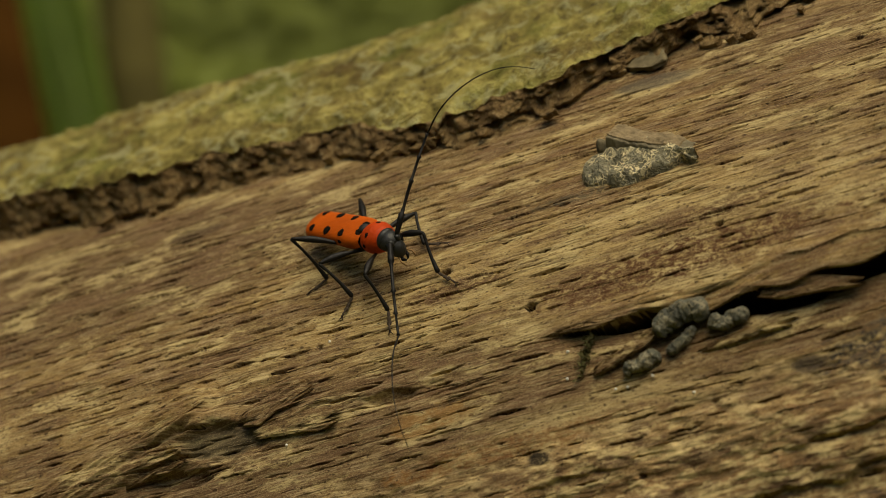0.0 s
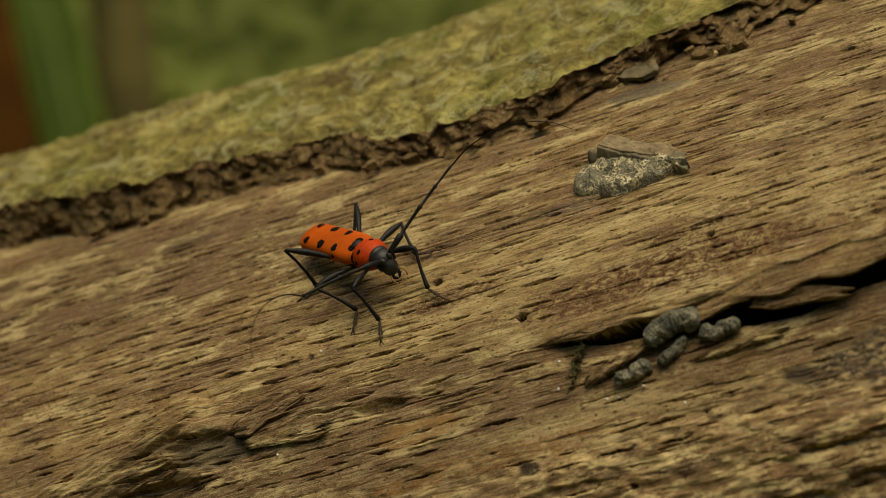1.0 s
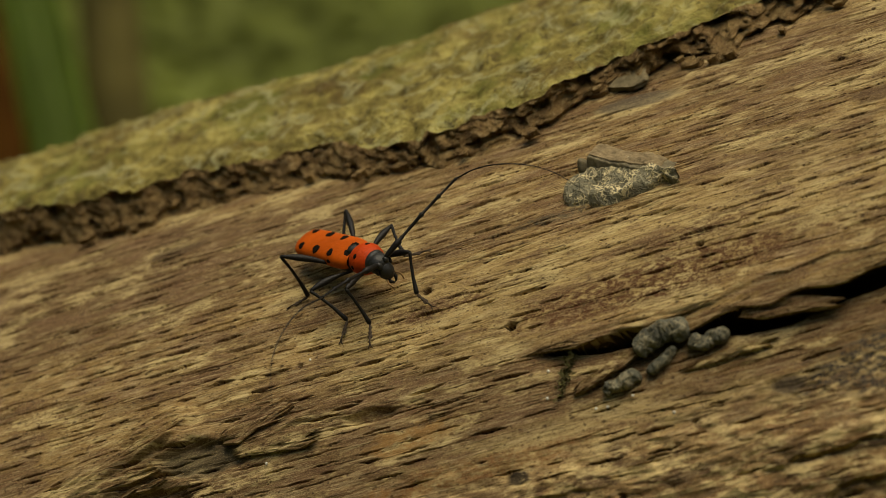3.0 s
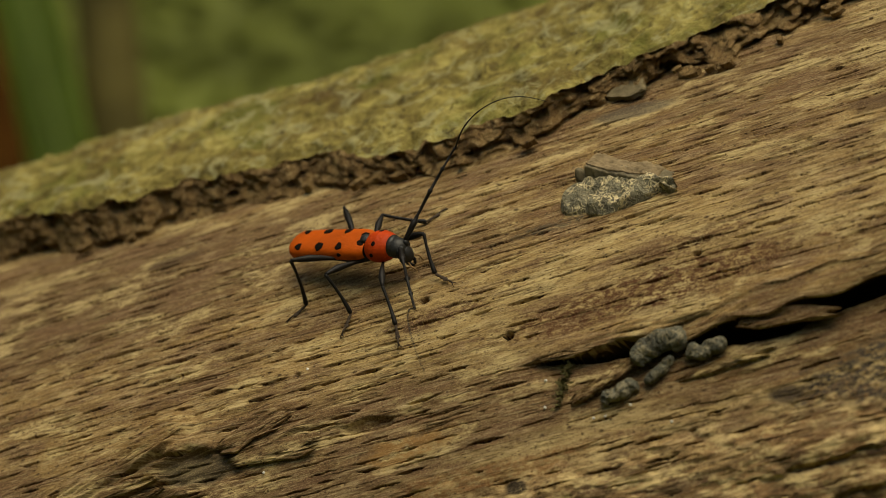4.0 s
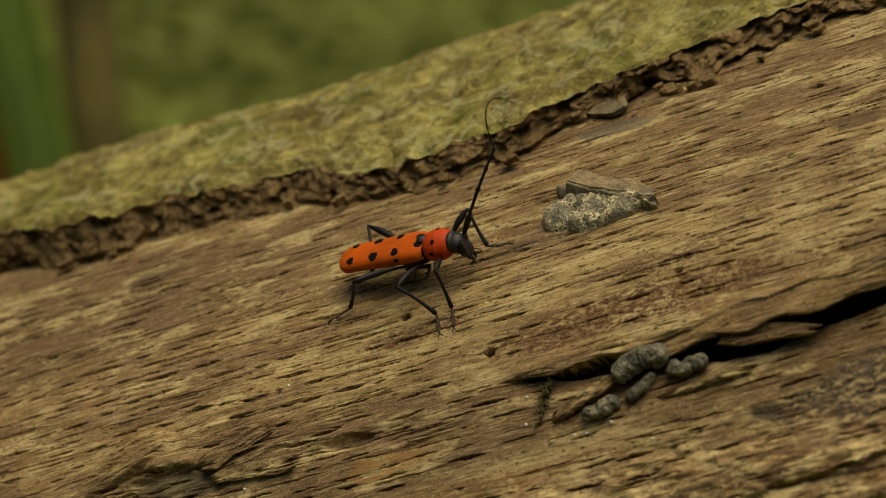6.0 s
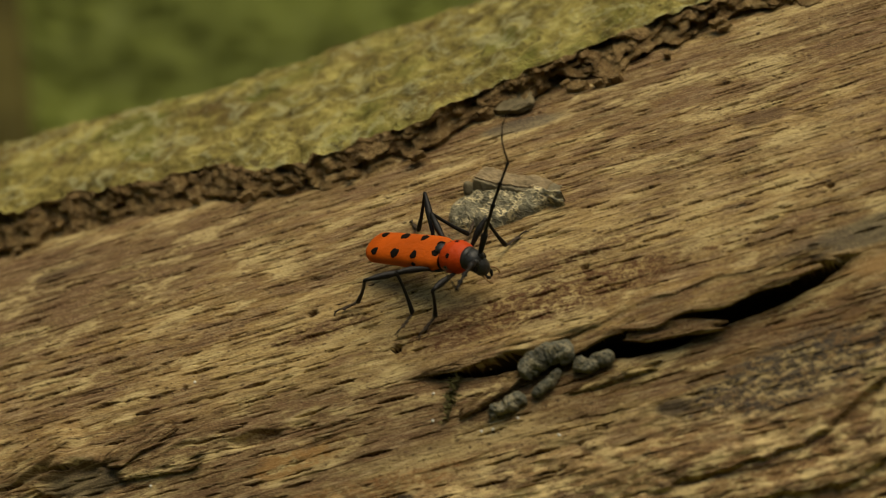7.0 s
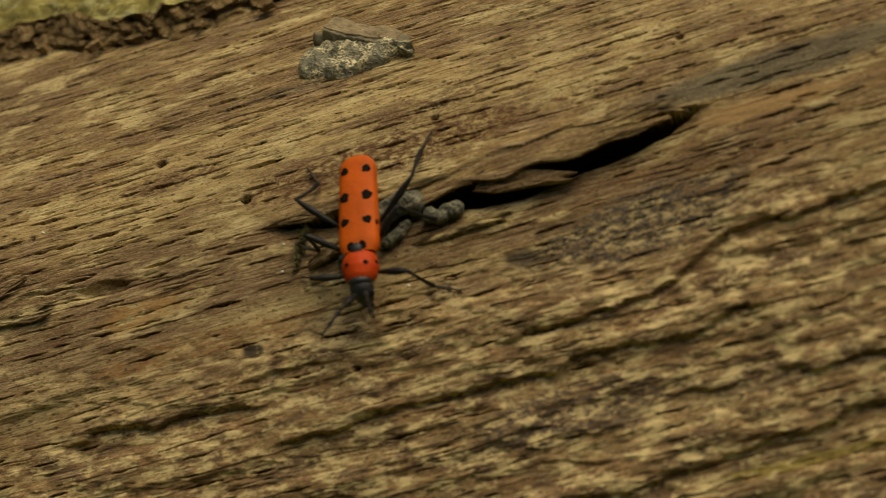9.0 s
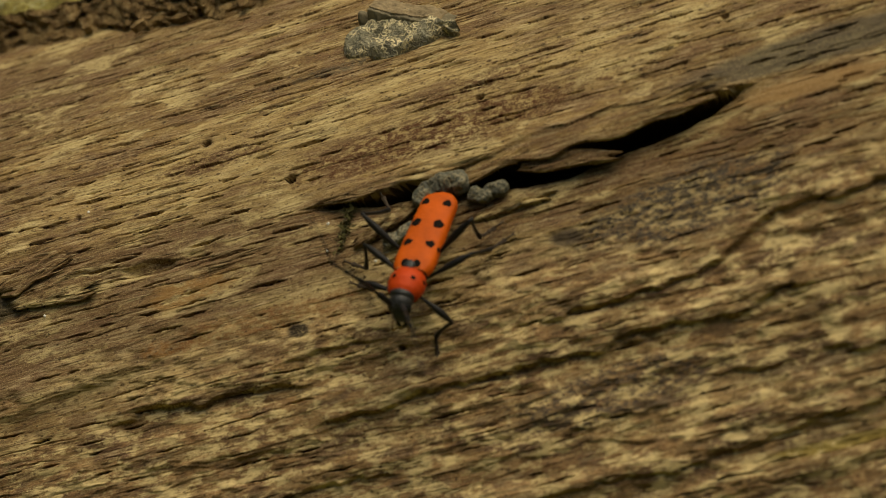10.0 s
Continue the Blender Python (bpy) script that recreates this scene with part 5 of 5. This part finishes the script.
# seconds, the way of the stiff part and of the thin end, in the beetle's space
SWAY = {
    "left": (
        (0.0, 0.04, 0.84, 0.54, 0.755, 0.55, 0.165), (0.5, 0.28, 0.94, 0.19, 0.86, 0.50, -0.08), (1.0, 0.18, 0.94, 0.30, 0.83, 0.56, 0.01), (1.5, 0.23, 0.95, 0.21, 0.87, 0.42, -0.24), (2.7, 0.23, 0.96, 0.16, 0.89, 0.36, -0.31),
        (3.8, 0.59, 0.61, 0.53, 0.90, 0.04, 0.42), (4.0, 0.39, 0.79, 0.46, 0.94, 0.07, 0.35), (4.5, 0.49, 0.74, 0.46, 0.90, -0.23, 0.38), (5.2, 0.57, 0.38, 0.73, 0.81, -0.32, 0.49), (6.3, 0.67, 0.24, 0.71, 0.61, -0.43, 0.67),
        (6.5, 0.79, 0.40, 0.27, 0.98, -0.01, -0.20), (7.0, 0.48, 0.49, 0.75, 0.75, -0.06, 0.65),
        (7.5, 0.84, 0.55, 0.02, 0.84, 0.54, 0.05), (8.0, 0.97, 0.06, 0.22, 0.87, 0.22, 0.45), (8.5, 0.78, 0.46, 0.42, 0.66, 0.39, 0.64), (9.0, 0.61, 0.32, 0.74, 0.61, 0.32, 0.74), (9.5, 0.85, 0.09, 0.52, 0.79, 0.16, 0.59), (10.0, 0.73, 0.44, 0.52, 0.77, 0.42, 0.50),
    ),
    "right": (
        (0.0, 0.57, -0.71, -0.41, 0.64, -0.69, -0.33), (0.5, 0.43, -0.84, 0.33, 0.71, -0.66, 0.23), (1.0, 0.17, -0.89, 0.43, 0.60, -0.75, 0.29), (1.5, 0.33, -0.78, 0.53, 0.46, -0.89, -0.03), (2.7, 0.37, -0.77, 0.52, 0.43, -0.90, -0.06),
        (3.8, 0.59, -0.81, -0.04, 0.65, -0.72, 0.24), (4.0, 0.62, -0.78, 0.00, 0.62, -0.76, 0.18), (4.5, 0.57, -0.45, 0.69, 0.60, -0.60, 0.53), (5.0, 0.73, -0.69, 0.0, 0.47, -0.85, -0.23), (5.2, 0.74, -0.66, -0.10, 0.55, -0.80, 0.20), (6.3, 0.50, -0.70, 0.45, 0.62, -0.52, 0.58),
        (6.5, 0.52, -0.69, 0.46, 0.64, -0.50, 0.58), (7.0, 0.54, -0.67, 0.47, 0.71, -0.41, 0.57), (7.5, 0.85, -0.32, 0.35, 0.78, -0.20, 0.60), (8.0, 0.42, -0.89, 0.13, 0.77, -0.54, 0.34), (8.5, 0.62, -0.05, 0.78, 0.52, 0.28, 0.80), (9.0, 0.70, -0.05, 0.75, 0.70, -0.06, 0.74), (9.5, 0.72, -0.01, 0.69, 0.72, 0.14, 0.68), (10.0, 0.33, -0.20, 0.78, 0.51, 0.16, 0.79),
    ),
}


def glide(table, t):
    """The values of a table at t, on a smooth curve through its rows."""
    rows = np.array(table, float)
    ts, k = rows[:, 0], int(np.clip(np.searchsorted(rows[:, 0], t, "right") - 1, 0, len(rows) - 2))
    h = ts[k + 1] - ts[k]
    w = min(1.0, max(0.0, (t - ts[k]) / h))

    def slope(i):
        if i == 0 or i == len(rows) - 1:
            return np.zeros(rows.shape[1] - 1)
        a = (rows[i, 1:] - rows[i - 1, 1:]) / (ts[i] - ts[i - 1])
        b = (rows[i + 1, 1:] - rows[i, 1:]) / (ts[i + 1] - ts[i])
        return np.where(a * b > 0, 2 * a * b / np.where(a + b == 0, 1, a + b), 0)

    p, q, m, n = rows[k, 1:], rows[k + 1, 1:], slope(k) * h, slope(k + 1) * h
    return (2 * w**3 - 3 * w**2 + 1) * p + (w**3 - 2 * w**2 + w) * m + (3 * w**2 - 2 * w**3) * q + (w**3 - w**2) * n


def body_pose(t):
    x, l, h, turn, pitch = glide(BODY, t)
    return log_frame(x * MM, l * MM, h * MM, turn) @ pose(0, 0, 0, 0, -pitch, 0)


def foot_place(table, t):
    """World place and normal under a foot; it is lifted while it swings."""
    x, l = glide(table, t)
    ts = [r[0] for r in table]
    k = min(len(table) - 2, max(0, int(np.searchsorted(ts, t, "right")) - 1))
    a, b = table[k], table[k + 1]
    far = math.hypot(b[1] - a[1], b[2] - a[2])
    lift = 1.2 * math.sin(math.pi * min(1, max(0, (t - a[0]) / (b[0] - a[0])))) if far > 1.5 else 0.0
    f = log_frame(x * MM, l * MM, (0.55 + lift) * MM)
    return f.translation, f.to_3x3().col[2]


def along(origin, ahead, up):
    """A pose at origin with x along ahead and z near up."""
    x = ahead.normalized()
    y = up.cross(x).normalized()
    return Matrix.Translation(origin) @ Matrix((x, y, x.cross(y))).transposed().to_4x4()


def motions():
    times = [k / 10 for k in range(101)]
    bodies = [(t, body_pose(t)) for t in times]
    walk(beetle, bodies)
    for key, (hip, thigh, shin, knee_way, bits) in LEGS.items():
        rows = ([], [], [])
        for t, m in bodies:
            inv = m.inverted()
            place, n = foot_place(STEPS[key], t)
            f, n = inv @ place, (inv.to_3x3() @ n).normalized()
            way = f - hip
            d = min(way.length, (thigh + shin) * 0.985)
            d = max(d, abs(thigh - shin) * 1.1 + 0.0005)
            ahead = way.normalized()
            f = hip + ahead * d
            pole = (knee_way - ahead * knee_way.dot(ahead)).normalized()
            c = (thigh**2 + d**2 - shin**2) / (2 * thigh * d)
            knee = hip + ahead * (thigh * c) + pole * (thigh * math.sqrt(max(0.0, 1 - c * c)))
            toe = way - n * way.dot(n)
            rows[0].append((t, along(hip, knee - hip, pole)))
            rows[1].append((t, along(knee, f - knee, pole)))
            rows[2].append((t, along(f, toe - n * 0.12 * toe.length, n)))
        for bit, r in zip(bits, rows):
            walk(bit, r)
    for side, (base, stiff, whip) in FEELERS.items():
        one, two = [], []
        for t, m in bodies:
            v = glide(SWAY[side], t)
            a, b = Vector(v[:3]).normalized(), Vector(v[3:]).normalized()
            one.append((t, along(base, a, Vector((0, 0, 1)))))
            two.append((t, along(base + a * 14 * UNIT, b, Vector((0, 0, 1)))))
        walk(stiff, one)
        walk(whip, two)


motions()
